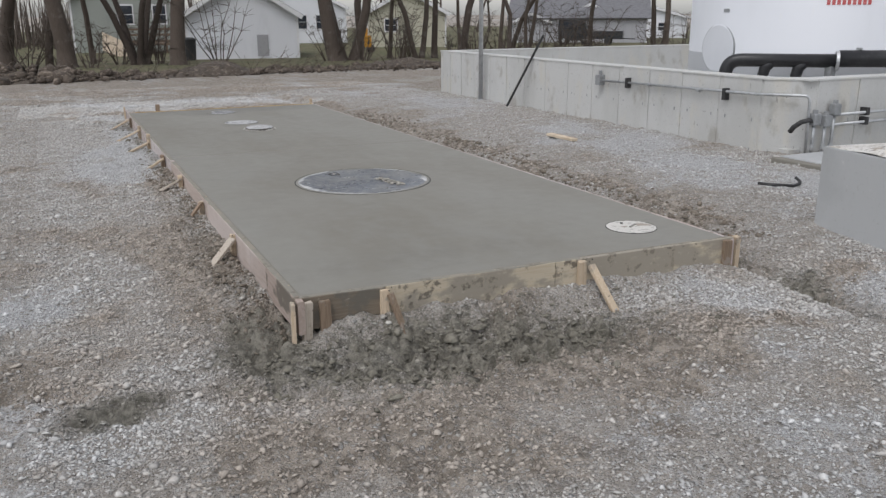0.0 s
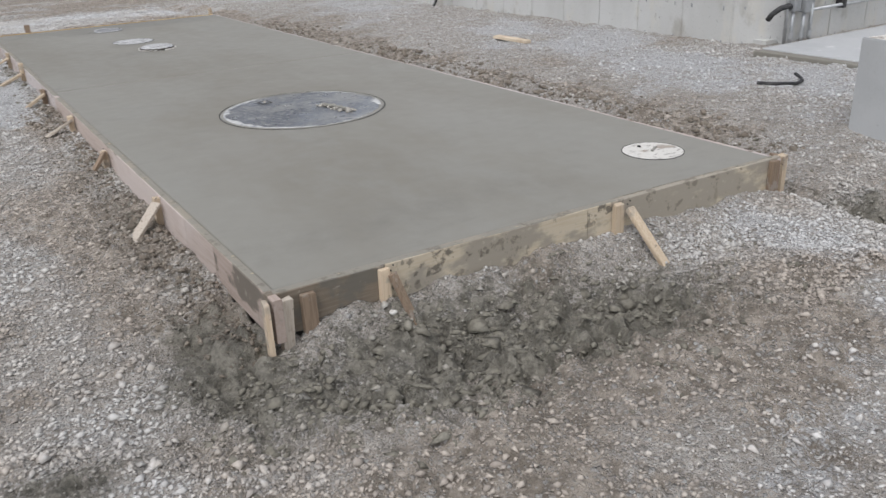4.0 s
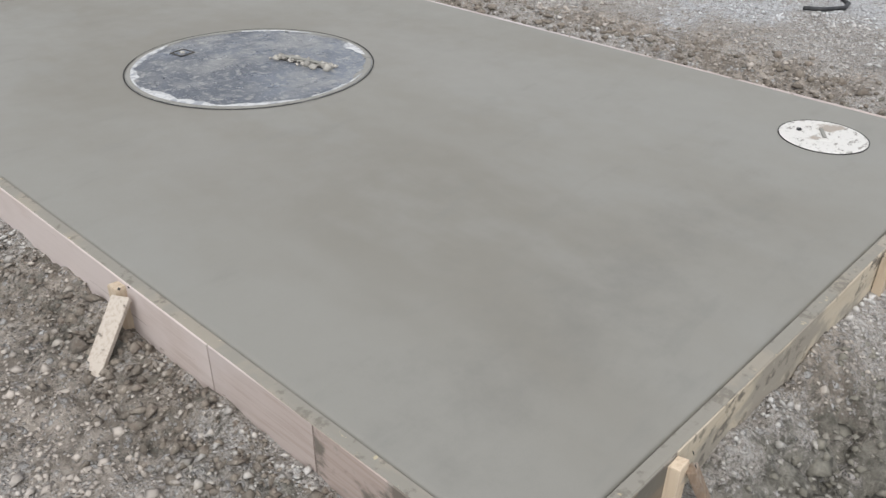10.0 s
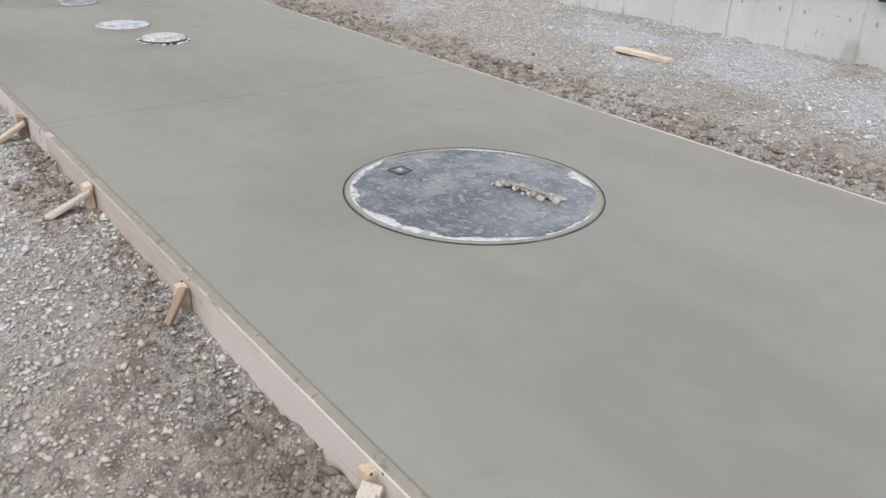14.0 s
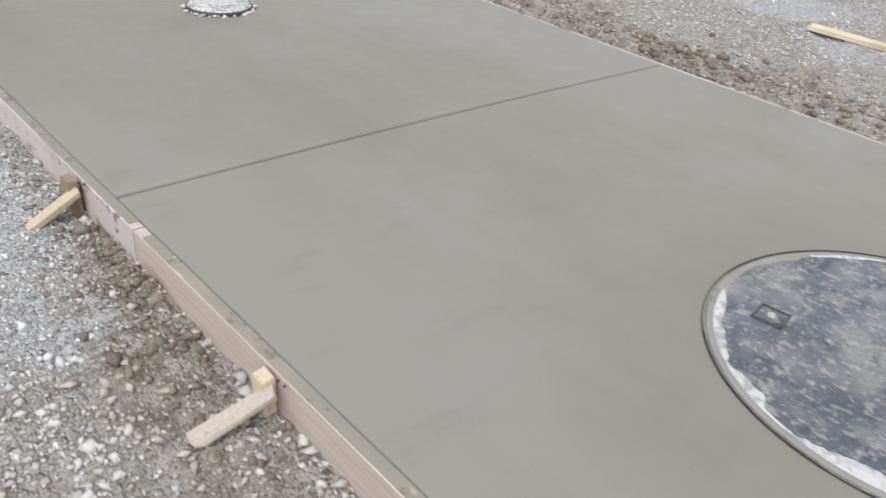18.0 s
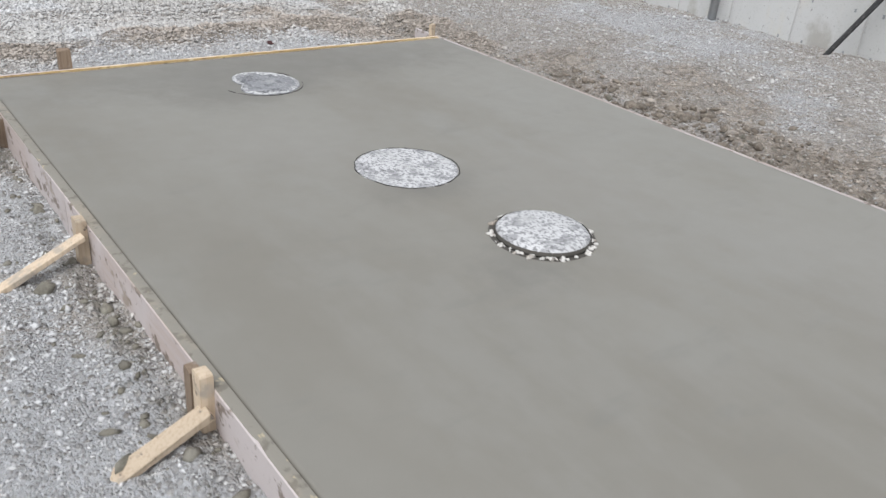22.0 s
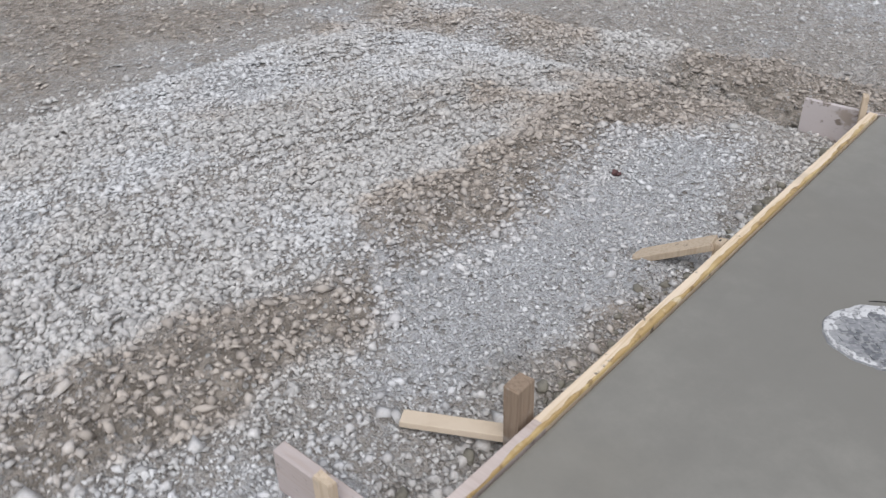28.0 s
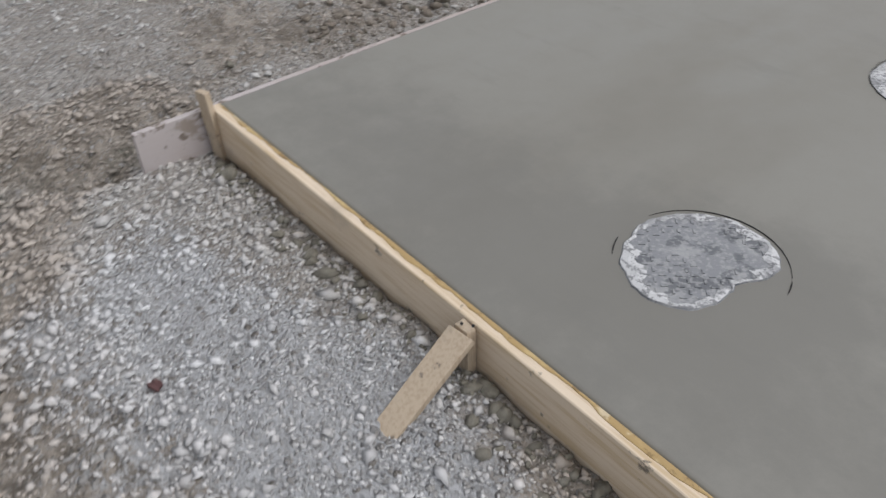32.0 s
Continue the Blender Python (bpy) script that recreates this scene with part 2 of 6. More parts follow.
# Dark blotches hold both wet splashes and the shade on this board's face.
m_wood_splash_shade = material("splashed_and_shaded_board", (0.40, 0.325, 0.285), 0.75, [(3, 0.42, 0.62, (0.33, 0.26, 0.215), 0.6, PINE_GRAIN_Y), (4.5, 0.45, 0.54, (0.135, 0.118, 0.095), 0.9, (1, 0.9, 1.4)), (16, 0.60, 0.68, (0.28, 0.255, 0.22), 0.7, ONE)], [(8, 0.4, 0.004), (90, 0.3, 0.002)])
m_wood_front = material("pine_board", (0.50, 0.435, 0.335), 0.75, [(3, 0.42, 0.65, (0.44, 0.365, 0.26), 0.6, PINE_GRAIN_X), (2.6, 0.48, 0.57, (0.27, 0.245, 0.205), 0.85, (1, 1, 1.6)), (14, 0.575, 0.63, (0.17, 0.15, 0.12), 0.8, (1, 1, 0.8)), (9, 0.62, 0.69, (0.22, 0.19, 0.15), 0.75, DRIPS_X), (7, 0.61, 0.66, (0.12, 0.105, 0.085), 0.9, (1.0, 1, 1.2)), (30, 0.6, 0.7, (0.40, 0.36, 0.29), 0.7, ONE)], [(8, 0.4, 0.004), (90, 0.3, 0.002)], spread=0.10)
m_wood_back = material("fresh_pine_board", (0.68, 0.565, 0.43), 0.72, [(3, 0.42, 0.66, (0.50, 0.36, 0.19), 0.65, PINE_GRAIN_X), (2.0, 0.52, 0.66, (0.44, 0.36, 0.27), 0.7, ONE), (14, 0.64, 0.7, (0.14, 0.12, 0.10), 0.9, ONE)], [(8, 0.3, 0.004), (90, 0.3, 0.002)], spread=0.08)
m_stake = material("raw_lath_wood", (0.56, 0.455, 0.335), 0.8, [(4, 0.42, 0.65, (0.45, 0.345, 0.24), 0.7, (25, 25, 1.5)), (9, 0.52, 0.66, (0.30, 0.27, 0.23), 0.75, ONE), (26, 0.62, 0.7, (0.14, 0.12, 0.10), 0.8, ONE)], [(60, 0.4, 0.003)], spread=0.18)
m_stake_white = material("whitewashed_stake_wood", (0.47, 0.415, 0.35), 0.85, [(4, 0.45, 0.65, (0.36, 0.30, 0.245), 0.7, (25, 25, 1.5)), (9, 0.56, 0.64, (0.22, 0.185, 0.145), 0.8, ONE), (30, 0.62, 0.7, (0.12, 0.10, 0.08), 0.8, ONE)], [(60, 0.4, 0.003)])
m_soil = material("turned_soil", (0.20, 0.172, 0.138), 0.95, [(30, 0.45, 0.65, (0.165, 0.132, 0.105), 0.8, ONE), (90, 0.55, 0.66, (0.36, 0.32, 0.27), 0.6, ONE)], [(60, 0.9, 0.01)], spread=0.25, island=True)
m_stake_dark = material("weathered_stake_wood", (0.25, 0.185, 0.13), 0.85, [(4, 0.42, 0.65, (0.17, 0.12, 0.085), 0.7, (25, 25, 1.5)), (14, 0.56, 0.68, (0.33, 0.30, 0.27), 0.6, ONE)], [(60, 0.4, 0.003)], spread=0.15)
# The broad bluish first layer paints in sky reflection over the grimy steel.
m_lid = material("grimy_sky_tinted_lid", (0.074, 0.083, 0.102), 0.30, [(1.8, 0.44, 0.66, (0.15, 0.168, 0.20), 0.8, ONE), (3.2, 0.50, 0.66, (0.25, 0.245, 0.232), 0.6, ONE), (7, 0.50, 0.66, (0.26, 0.258, 0.252), 0.6, (1, 0.8, 1)), (22, 0.54, 0.63, (0.36, 0.348, 0.32), 0.6, (1.3, 0.8, 1)), (8, 0.57, 0.68, (0.042, 0.05, 0.066), 0.75, (0.5, 1.6, 1)), (60, 0.57, 0.64, (0.40, 0.39, 0.365), 0.6, ONE), (70, 0.62, 0.68, (0.025, 0.028, 0.034), 0.8, ONE)], [(24, 0.6, 0.003), (140, 0.5, 0.0015)], metal=0.15)
m_smear = material("white_cement_smear", (0.52, 0.52, 0.51), 0.85, [(14, 0.46, 0.58, (0.25, 0.26, 0.28), 0.8, ONE), (60, 0.55, 0.65, (0.28, 0.28, 0.275), 0.6, ONE)], [(90, 0.6, 0.003)])
m_skim = material("cement_skim_on_board", (0.245, 0.228, 0.192), 0.7, [(5, 0.50, 0.62, (0.30, 0.265, 0.21), 0.7, ONE), (18, 0.55, 0.64, (0.15, 0.132, 0.105), 0.7, ONE), (26, 0.64, 0.70, (0.48, 0.41, 0.27), 0.8, ONE)], [(60, 0.5, 0.003)])
m_amber = material("amber_wet_film", (0.42, 0.29, 0.125), 0.45, [(6, 0.50, 0.62, (0.56, 0.42, 0.20), 0.8, ONE), (20, 0.56, 0.64, (0.22, 0.14, 0.06), 0.8, ONE), (9, 0.60, 0.68, (0.66, 0.56, 0.38), 0.8, ONE)], [(60, 0.4, 0.002)])
m_lid_rim = material("cement_smeared_rim", (0.245, 0.237, 0.21), 0.65, [(9, 0.50, 0.62, (0.275, 0.267, 0.24), 0.7, ONE), (16, 0.60, 0.68, (0.14, 0.138, 0.13), 0.7, ONE)], [(60, 0.5, 0.002)])
m_white_lid = material("white_painted_lid", (0.62, 0.60, 0.56), 0.6, [(7, 0.54, 0.62, (0.30, 0.25, 0.20), 0.85, ONE), (20, 0.57, 0.64, (0.20, 0.18, 0.155), 0.85, (1, 2, 1)), (45, 0.58, 0.66, (0.42, 0.40, 0.36), 0.7, ONE)], [(80, 0.4, 0.002)])
m_chalk_lid = material("chalky_lid", (0.56, 0.56, 0.558), 0.8, [(14, 0.50, 0.62, (0.25, 0.25, 0.255), 0.8, ONE), (70, 0.49, 0.58, (0.15, 0.15, 0.155), 0.8, ONE), (5, 0.5, 0.7, (0.42, 0.42, 0.415), 0.6, ONE)], [(90, 0.6, 0.003)])
m_bare_lid = material("half_cleaned_lid", (0.23, 0.235, 0.245), 0.7, [(8, 0.54, 0.64, (0.36, 0.36, 0.36), 0.6, ONE), (15, 0.50, 0.58, (0.11, 0.115, 0.125), 0.8, ONE), (70, 0.50, 0.58, (0.36, 0.36, 0.355), 0.6, ONE)], [(90, 0.6, 0.003)])
m_black = material("black_gap", (0.02, 0.02, 0.02), 0.9, [(30, 0.4, 0.7, (0.045, 0.04, 0.035), 0.7, ONE)])
m_crumb = material("dried_cement_crumb", (0.35, 0.33, 0.295), 0.9, [(60, 0.45, 0.65, (0.26, 0.24, 0.20), 0.7, ONE)], [(120, 0.6, 0.003)], spread=0.3, island=True)
m_wall = material("board_cast_concrete", (0.53, 0.53, 0.518), 0.85, [(1.1, 0.42, 0.65, (0.46, 0.46, 0.445), 0.8, (1, 1, 0.5)), (3.5, 0.52, 0.66, (0.54, 0.522, 0.475), 0.8, (1, 1, 0.35)), (9, 0.66, 0.73, (0.24, 0.23, 0.21), 0.7, (1.6, 1.6, 0.5)), (2.2, 0.56, 0.70, (0.33, 0.31, 0.275), 0.7, (1.2, 1.2, 0.8)), (26, 0.66, 0.72, (0.17, 0.16, 0.145), 0.7, (1, 1, 0.6)), (60, 0.55, 0.7, (0.36, 0.355, 0.34), 0.5, ONE)], [(25, 0.4, 0.005), (120, 0.4, 0.002)])
m_block = material("precast_concrete", (0.43, 0.437, 0.44), 0.85, [(1.8, 0.45, 0.66, (0.37, 0.377, 0.38), 0.7, ONE), (40, 0.60, 0.68, (0.36, 0.36, 0.355), 0.6, ONE), (6, 0.62, 0.74, (0.62, 0.62, 0.61), 0.6, ONE)], [(60, 0.35, 0.002), (10, 0.25, 0.006)])
m_tank = material("white_tank_paint", (0.64, 0.655, 0.69), 0.45, [(0.8, 0.45, 0.7, (0.58, 0.595, 0.62), 0.7, (1, 1, 0.3)), (5, 0.62, 0.72, (0.66, 0.655, 0.64), 0.4, (2, 2, 0.25))], [(4, 0.1, 0.01)])
m_pipe = material("black_coated_pipe", (0.018, 0.018, 0.02), 0.4, [(6, 0.5, 0.7, (0.05, 0.05, 0.05), 0.6, ONE)], [(80, 0.2, 0.002)])
m_conduit = material("galvanised_conduit", (0.50, 0.51, 0.52), 0.42, [(12, 0.45, 0.65, (0.36, 0.37, 0.38), 0.7, ONE)], [(60, 0.2, 0.001)], metal=0.7)
m_box = material("grey_cast_box", (0.30, 0.31, 0.315), 0.55, [(20, 0.45, 0.65, (0.21, 0.215, 0.22), 0.6, ONE)], [(60, 0.2, 0.001)], metal=0.3)
m_rubber = material("black_rubber", (0.025, 0.025, 0.026), 0.6, [(30, 0.5, 0.7, (0.12, 0.115, 0.11), 0.5, ONE)], [(60, 0.2, 0.001)])
m_red = material("faded_red_print", (0.50, 0.10, 0.10), 0.6, [(20, 0.5, 0.7, (0.62, 0.35, 0.34), 0.5, ONE)])
m_bark = material("bark", (0.09, 0.07, 0.057), 0.95, [(4, 0.45, 0.65, (0.07, 0.055, 0.045), 0.8, (6, 6, 1)), (2, 0.55, 0.7, (0.17, 0.15, 0.13), 0.6, ONE)], [(12, 0.8, 0.03)], spread=0.2)
m_siding_white = material("white_siding", (0.74, 0.75, 0.78), 0.6, [(1.2, 0.5, 0.7, (0.66, 0.67, 0.70), 0.6, (1, 1, 0.3))], [(5, 0.1, 0.01)])
m_siding_grey = material("grey_siding", (0.40, 0.40, 0.42), 0.7, [(1.2, 0.5, 0.7, (0.34, 0.34, 0.36), 0.6, (1, 1, 0.3))], [(5, 0.1, 0.01)])
m_siding_cream = material("cream_siding", (0.52, 0.50, 0.40), 0.7, [(1.2, 0.5, 0.7, (0.44, 0.42, 0.34), 0.6, (1, 1, 0.3))], [(5, 0.1, 0.01)])
m_siding_sage = material("sage_siding", (0.32, 0.34, 0.31), 0.7, [(1.2, 0.5, 0.7, (0.26, 0.28, 0.26), 0.6, (1, 1, 0.3))], [(5, 0.1, 0.01)])
m_roof = material("asphalt_shingle", (0.17, 0.17, 0.18), 0.9, [(3, 0.45, 0.65, (0.11, 0.11, 0.12), 0.7, (1, 1, 4)), (20, 0.5, 0.7, (0.24, 0.24, 0.25), 0.5, ONE)], [(30, 0.4, 0.01)])
m_trim = material("white_trim_paint", (0.72, 0.72, 0.73), 0.6, [(8, 0.5, 0.7, (0.6, 0.6, 0.61), 0.5, ONE)])
m_window = material("dark_window_glass", (0.03, 0.035, 0.045), 0.12, [(2, 0.5, 0.7, (0.08, 0.09, 0.10), 0.5, ONE)])
m_door = material("grey_door_paint", (0.35, 0.35, 0.36), 0.6, [(8, 0.5, 0.7, (0.28, 0.28, 0.29), 0.5, ONE)])
m_brush = material("dead_brush", (0.10, 0.079, 0.062), 0.95, [(3, 0.45, 0.65, (0.065, 0.052, 0.043), 0.8, ONE), (8, 0.52, 0.64, (0.24, 0.20, 0.16), 0.7, ONE), (30, 0.6, 0.68, (0.36, 0.32, 0.28), 0.7, ONE)], [(20, 0.7, 0.04)], spread=0.3, island=True)
m_grass = material("winter_grass", (0.13, 0.13, 0.06), 0.95, [(0.6, 0.42, 0.62, (0.20, 0.165, 0.10), 0.8, ONE), (6, 0.5, 0.7, (0.09, 0.10, 0.045), 0.6, ONE)], [(20, 0.6, 0.03)], spread=0.3, island=True)
m_deck = material("deck_timber", (0.21, 0.15, 0.11), 0.85, [(4, 0.45, 0.65, (0.14, 0.10, 0.075), 0.7, ONE)], [(20, 0.4, 0.01)], spread=0.15)
m_car = material("dark_car_paint", (0.03, 0.032, 0.035), 0.3, [(3, 0.5, 0.7, (0.06, 0.06, 0.065), 0.5, ONE)])
m_orange = material("yellow_machine_paint", (0.55, 0.27, 0.03), 0.5, [(8, 0.5, 0.7, (0.36, 0.2, 0.05), 0.6, ONE)])
m_foam = material("pale_plank_wood", (0.60, 0.50, 0.38), 0.8, [(4, 0.45, 0.65, (0.48, 0.38, 0.27), 0.7, ONE)], [(40, 0.3, 0.002)], spread=0.1)


# ---- builders ----
def link_mesh(name, me, mat, parent=None, label=""):
    me.materials.append(mat)
    ob = new(name, me)
    if parent:
        ob.parent = parent
    if label:
        ob["label"] = label
    return ob


def part(name, bm, mat, parent=None, label="", smooth=False):
    me = bpy.data.meshes.new(name)
    bm.normal_update()
    bm.to_mesh(me)
    bm.free()
    if smooth:
        me.polygons.foreach_set("use_smooth", [True] * len(me.polygons))
    return link_mesh(name, me, mat, parent, label)


def thing(name, label, category, group="", kind="", at=(0, 0, 0), turn=0.0):
    ob = new(name)
    ob.empty_display_size = 0.1
    ob.matrix_world = pose(*at, 0, 0, turn)
    return tagged(ob, label, category, group, kind)


def box(bm, lo, hi, bevel=0.0, m=None, rough=0.0, rng=None):
    """An upright box from corner to corner, moved by m, with bevelled edges and slightly uneven corners."""
    c = [(a + b) / 2 for a, b in zip(lo, hi)]
    s = [abs(b - a) for a, b in zip(lo, hi)]
    made = bmesh.ops.create_cube(bm, size=1.0, matrix=Matrix.Translation(c) @ Matrix.Diagonal((*s, 1)))
    vs = made["verts"]
    if rough and rng:
        for v in vs:
            v.co += Vector([rng.uniform(-rough, rough) for _ in range(3)])
    if bevel:
        es = list({e for v in vs for e in v.link_edges})
        r = bmesh.ops.bevel(bm, geom=es, offset=bevel, segments=2, affect="EDGES", profile=0.6)
        vs = list({v for f in r["faces"] for v in f.verts} | {v for v in vs if v.is_valid})
    if m:
        for v in vs:
            v.co = m @ v.co
    return vs


def lathe(bm, profile, segments=48, centre=(0, 0, 0), close=True):
    """A turned shape from (radius, height) pairs."""
    rings = []
    for r, z in profile:
        if r < 1e-6:
            rings.append([bm.verts.new((centre[0], centre[1], centre[2] + z))])
        else:
            rings.append([bm.verts.new((centre[0] + r * math.cos(2 * math.pi * k / segments), centre[1] + r * math.sin(2 * math.pi * k / segments), centre[2] + z)) for k in range(segments)])
    for a, b in zip(rings, rings[1:]):
        for k in range(segments):
            q = [a[k % len(a)], a[(k + 1) % len(a)], b[(k + 1) % len(b)], b[k % len(b)]]
            q = list(dict.fromkeys(q))
            if len(q) > 2:
                bm.faces.new(q)


def tube(bm, points, radii, sides=8, caps=True):
    """A round bar through points, with a radius at each."""
    pts = [Vector(p) for p in points]
    if isinstance(radii, (int, float)):
        radii = [radii] * len(pts)
    rings, up = [], None
    for i, p in enumerate(pts):
        d = (pts[min(i + 1, len(pts) - 1)] - pts[max(i - 1, 0)]).normalized()
        if up is None:
            up = d.orthogonal().normalized()
        up = (up - d * up.dot(d)).normalized()
        side = d.cross(up)
        rings.append([bm.verts.new(p + radii[i] * (math.cos(2 * math.pi * k / sides) * up + math.sin(2 * math.pi * k / sides) * side)) for k in range(sides)])
    for a, b in zip(rings, rings[1:]):
        for k in range(sides):
            bm.faces.new((a[k], a[(k + 1) % sides], b[(k + 1) % sides], b[k]))
    if caps:
        bm.faces.new(rings[0][::-1])
        bm.faces.new(rings[-1])


def rod(store, pts, radii, sides):
    """Adds an open tapered rod to the lists of vertices and faces in store."""
    vs, fs = store
    d = pts[-1] - pts[0]
    up = d.orthogonal().normalized()
    side = d.normalized().cross(up)
    ring = [(math.cos(2 * math.pi * k / sides), math.sin(2 * math.pi * k / sides)) for k in range(sides)]
    n0 = len(vs)
    for p, r in zip(pts, radii):
        for c, s_ in ring:
            vs.append((p.x + r * (c * up.x + s_ * side.x), p.y + r * (c * up.y + s_ * side.y), p.z + r * (c * up.z + s_ * side.z)))
    for i in range(len(pts) - 1):
        for k in range(sides):
            a, b = n0 + i * sides + k, n0 + i * sides + (k + 1) % sides
            fs.append((a, b, b + sides, a + sides))


def rods(name, store, mat, parent=None, label=""):
    me = bpy.data.meshes.new(name)
    me.from_pydata(store[0], [], store[1])
    me.polygons.foreach_set("use_smooth", [True] * len(me.polygons))
    return link_mesh(name, me, mat, parent, label)


def bend(a, corner, b, r=0.12, n=6):
    """Points of a bar that runs from a round a corner to b."""
    a, c, b = Vector(a), Vector(corner), Vector(b)
    p, q = c + (a - c).normalized() * r, c + (b - c).normalized() * r
    return [a] + [(1 - t) ** 2 * p + 2 * t * (1 - t) * c + t * t * q for t in [k / n for k in range(n + 1)]] + [b]


def lattice(x, y, scale, seed):
    """Smooth value noise, 0 to 1, for arrays of places."""
    u, v = np.asarray(x, float) * scale + 131.7, np.asarray(y, float) * scale + 57.3
    i, j = np.floor(u).astype(np.int64), np.floor(v).astype(np.int64)
    fu, fv = u - i, v - j
    fu, fv = fu * fu * (3 - 2 * fu), fv * fv * (3 - 2 * fv)

    def cell(a, b):
        k = (a * 374761393 + b * 668265263 + seed * 974711) & 0x7FFFFFFF
        k = ((k ^ (k >> 13)) * 1274126177) & 0x7FFFFFFF
        return ((k ^ (k >> 16)) & 0xFFFF) / 65535.0

    return (cell(i, j) * (1 - fu) + cell(i + 1, j) * fu) * (1 - fv) + (cell(i, j + 1) * (1 - fu) + cell(i + 1, j + 1) * fu) * fv


def layered(x, y, scale, seed, octaves=4):
    total, amp, norm = 0, 1.0, 0
    for k in range(octaves):
        total = total + amp * lattice(x, y, scale * 2 ** k, seed + k)
        norm += amp
        amp *= 0.5
    return total / norm


# ---- plan ----
BOARD = 0.038


def left_edge(y):
    return 0.046 - 0.0016 * y


def front_edge(x):
    return 0.105 - 0.028 * x


def back_edge(x):
    return 9.731 - 0.006 * x



def bell(x, y, cx, cy, rx, ry, turn=0.0):
    c, s = math.cos(radians(turn)), math.sin(radians(turn))
    u, v = ((x - cx) * c + (y - cy) * s) / rx, (-(x - cx) * s + (y - cy) * c) / ry
    return np.exp(-(u * u + v * v))


def soil(x, y):
    """Shares of brown soil, pale stone dust and wet cement mud at a place."""
    brown = 1.25 * bell(x, y, 1.6, 10.66, 1.7, 0.24, 3) + 0.8 * bell(x, y, 3.55, 5.0, 0.34, 7) + 1.1 * bell(x, y, 0.7, -1.1, 1.6, 0.7) + 0.9 * bell(x, y, 2.6, -0.95, 0.3, 0.14, -30) + 0.3 * bell(x, y, 1.6, -1.0, 0.6, 0.25, -8) + 0.5 * bell(x, y, 3.3, 0.1, 0.4, 0.3) + 0.3 * bell(x, y, -1.0, 0.9, 0.7, 0.9) + 0.85 * bell(x, y, -0.30, 2.0, 0.36, 2.1) + 0.6 * bell(x, y, -0.25, 4.6, 0.25, 0.5)
    brown = brown + 0.7 * bell(x, y, -0.75, 9.3, 0.32, 0.7) + 0.5 * bell(x, y, -1.4, -0.3, 0.9, 0.5) + 0.25 * bell(x, y, 4.1, -0.7, 0.6, 0.9) + 0.8 * bell(x, y, 0.0, 10.65, 0.4, 0.25) + 0.5 * bell(x, y, -0.9, 4.6, 0.35, 0.4) + 0.6 * bell(x, y, 2.7, 10.95, 0.5, 0.2) + 0.4 * bell(x, y, -0.7, 7.2, 0.2, 0.9)
    dust = 0.95 * bell(x, y, -0.22, 7.6, 0.26, 2.6) + 0.5 * bell(x, y, -0.6, 5.7, 0.5, 0.9) + 0.95 * bell(x, y, 1.4, 10.16, 1.6, 0.28) + 0.5 * bell(x, y, 1.0, 12.6, 3.0, 1.2) + 0.7 * bell(x, y, -2.2, -0.8, 0.9, 1.6) + 0.42 * bell(x, y, 2.45, -0.45, 0.65, 0.36) + 0.6 * bell(x, y, -0.05, 10.0, 0.25, 0.3)
    dust = dust + 0.6 * bell(x, y, 5.4, 5.0, 1.1, 9) + 0.5 * bell(x, y, 2.0, -1.3, 0.45, 0.25) + 0.5 * bell(x, y, 2.4, -2.2, 1.4, 0.8) + 0.7 * bell(x, y, -1.3, 1.0, 0.35, 0.5) + 0.6 * bell(x, y, -1.1, 0.15, 0.3, 0.2) + 0.7 * bell(x, y, -1.35, -0.4, 0.3, 0.3) + 0.5 * bell(x, y, -0.8, 6.8, 0.4, 0.8) + 0.5 * bell(x, y, 3.3, -1.0, 1.0, 0.6)
    wet = 0.9 * bell(x, y, -0.2, 0.15, 0.22, 0.30) + 1.1 * bell(x, y, 0.85, -0.42, 0.95, 0.36, -6) + 0.45 * bell(x, y, -0.14, 1.6, 0.16, 1.6) + 0.8 * bell(x, y, -0.98, -0.46, 0.26, 0.13, 20) + 0.30 * bell(x, y, -0.08, 7.0, 0.06, 2.8) + 0.40 * bell(x, y, 0.72, 10.03, 0.16, 0.10) + 0.7 * bell(x, y, 3.2, 4.5, 0.14, 6) + 0.5 * bell(x, y, 3.2, -0.46, 0.16, 0.12) + 0.35 * bell(x, y, -0.12, 9.5, 0.12, 0.12) + 0.35 * bell(x, y, -0.1, 9.05, 0.14, 0.1)
    brown = brown + 0.8 * np.clip((np.hypot(x + 1.0, y + 4.0) - 17) / 2.5, 0, 1)
    brown = np.clip(1.5 * (brown * 0.85 + 1.9 * (layered(x, y, 1.9, 5) - 0.52)) - 0.12, 0, 1)
    dust = np.clip(1.3 * (dust * 0.85 + 1.7 * (layered(x, y, 1.4, 11) - 0.53)) - 0.05, 0, 1)
    wet = np.clip(wet * (0.25 + 1.5 * layered(x, y, 4.0, 21)), 0, 1)
    return brown, dust, wet


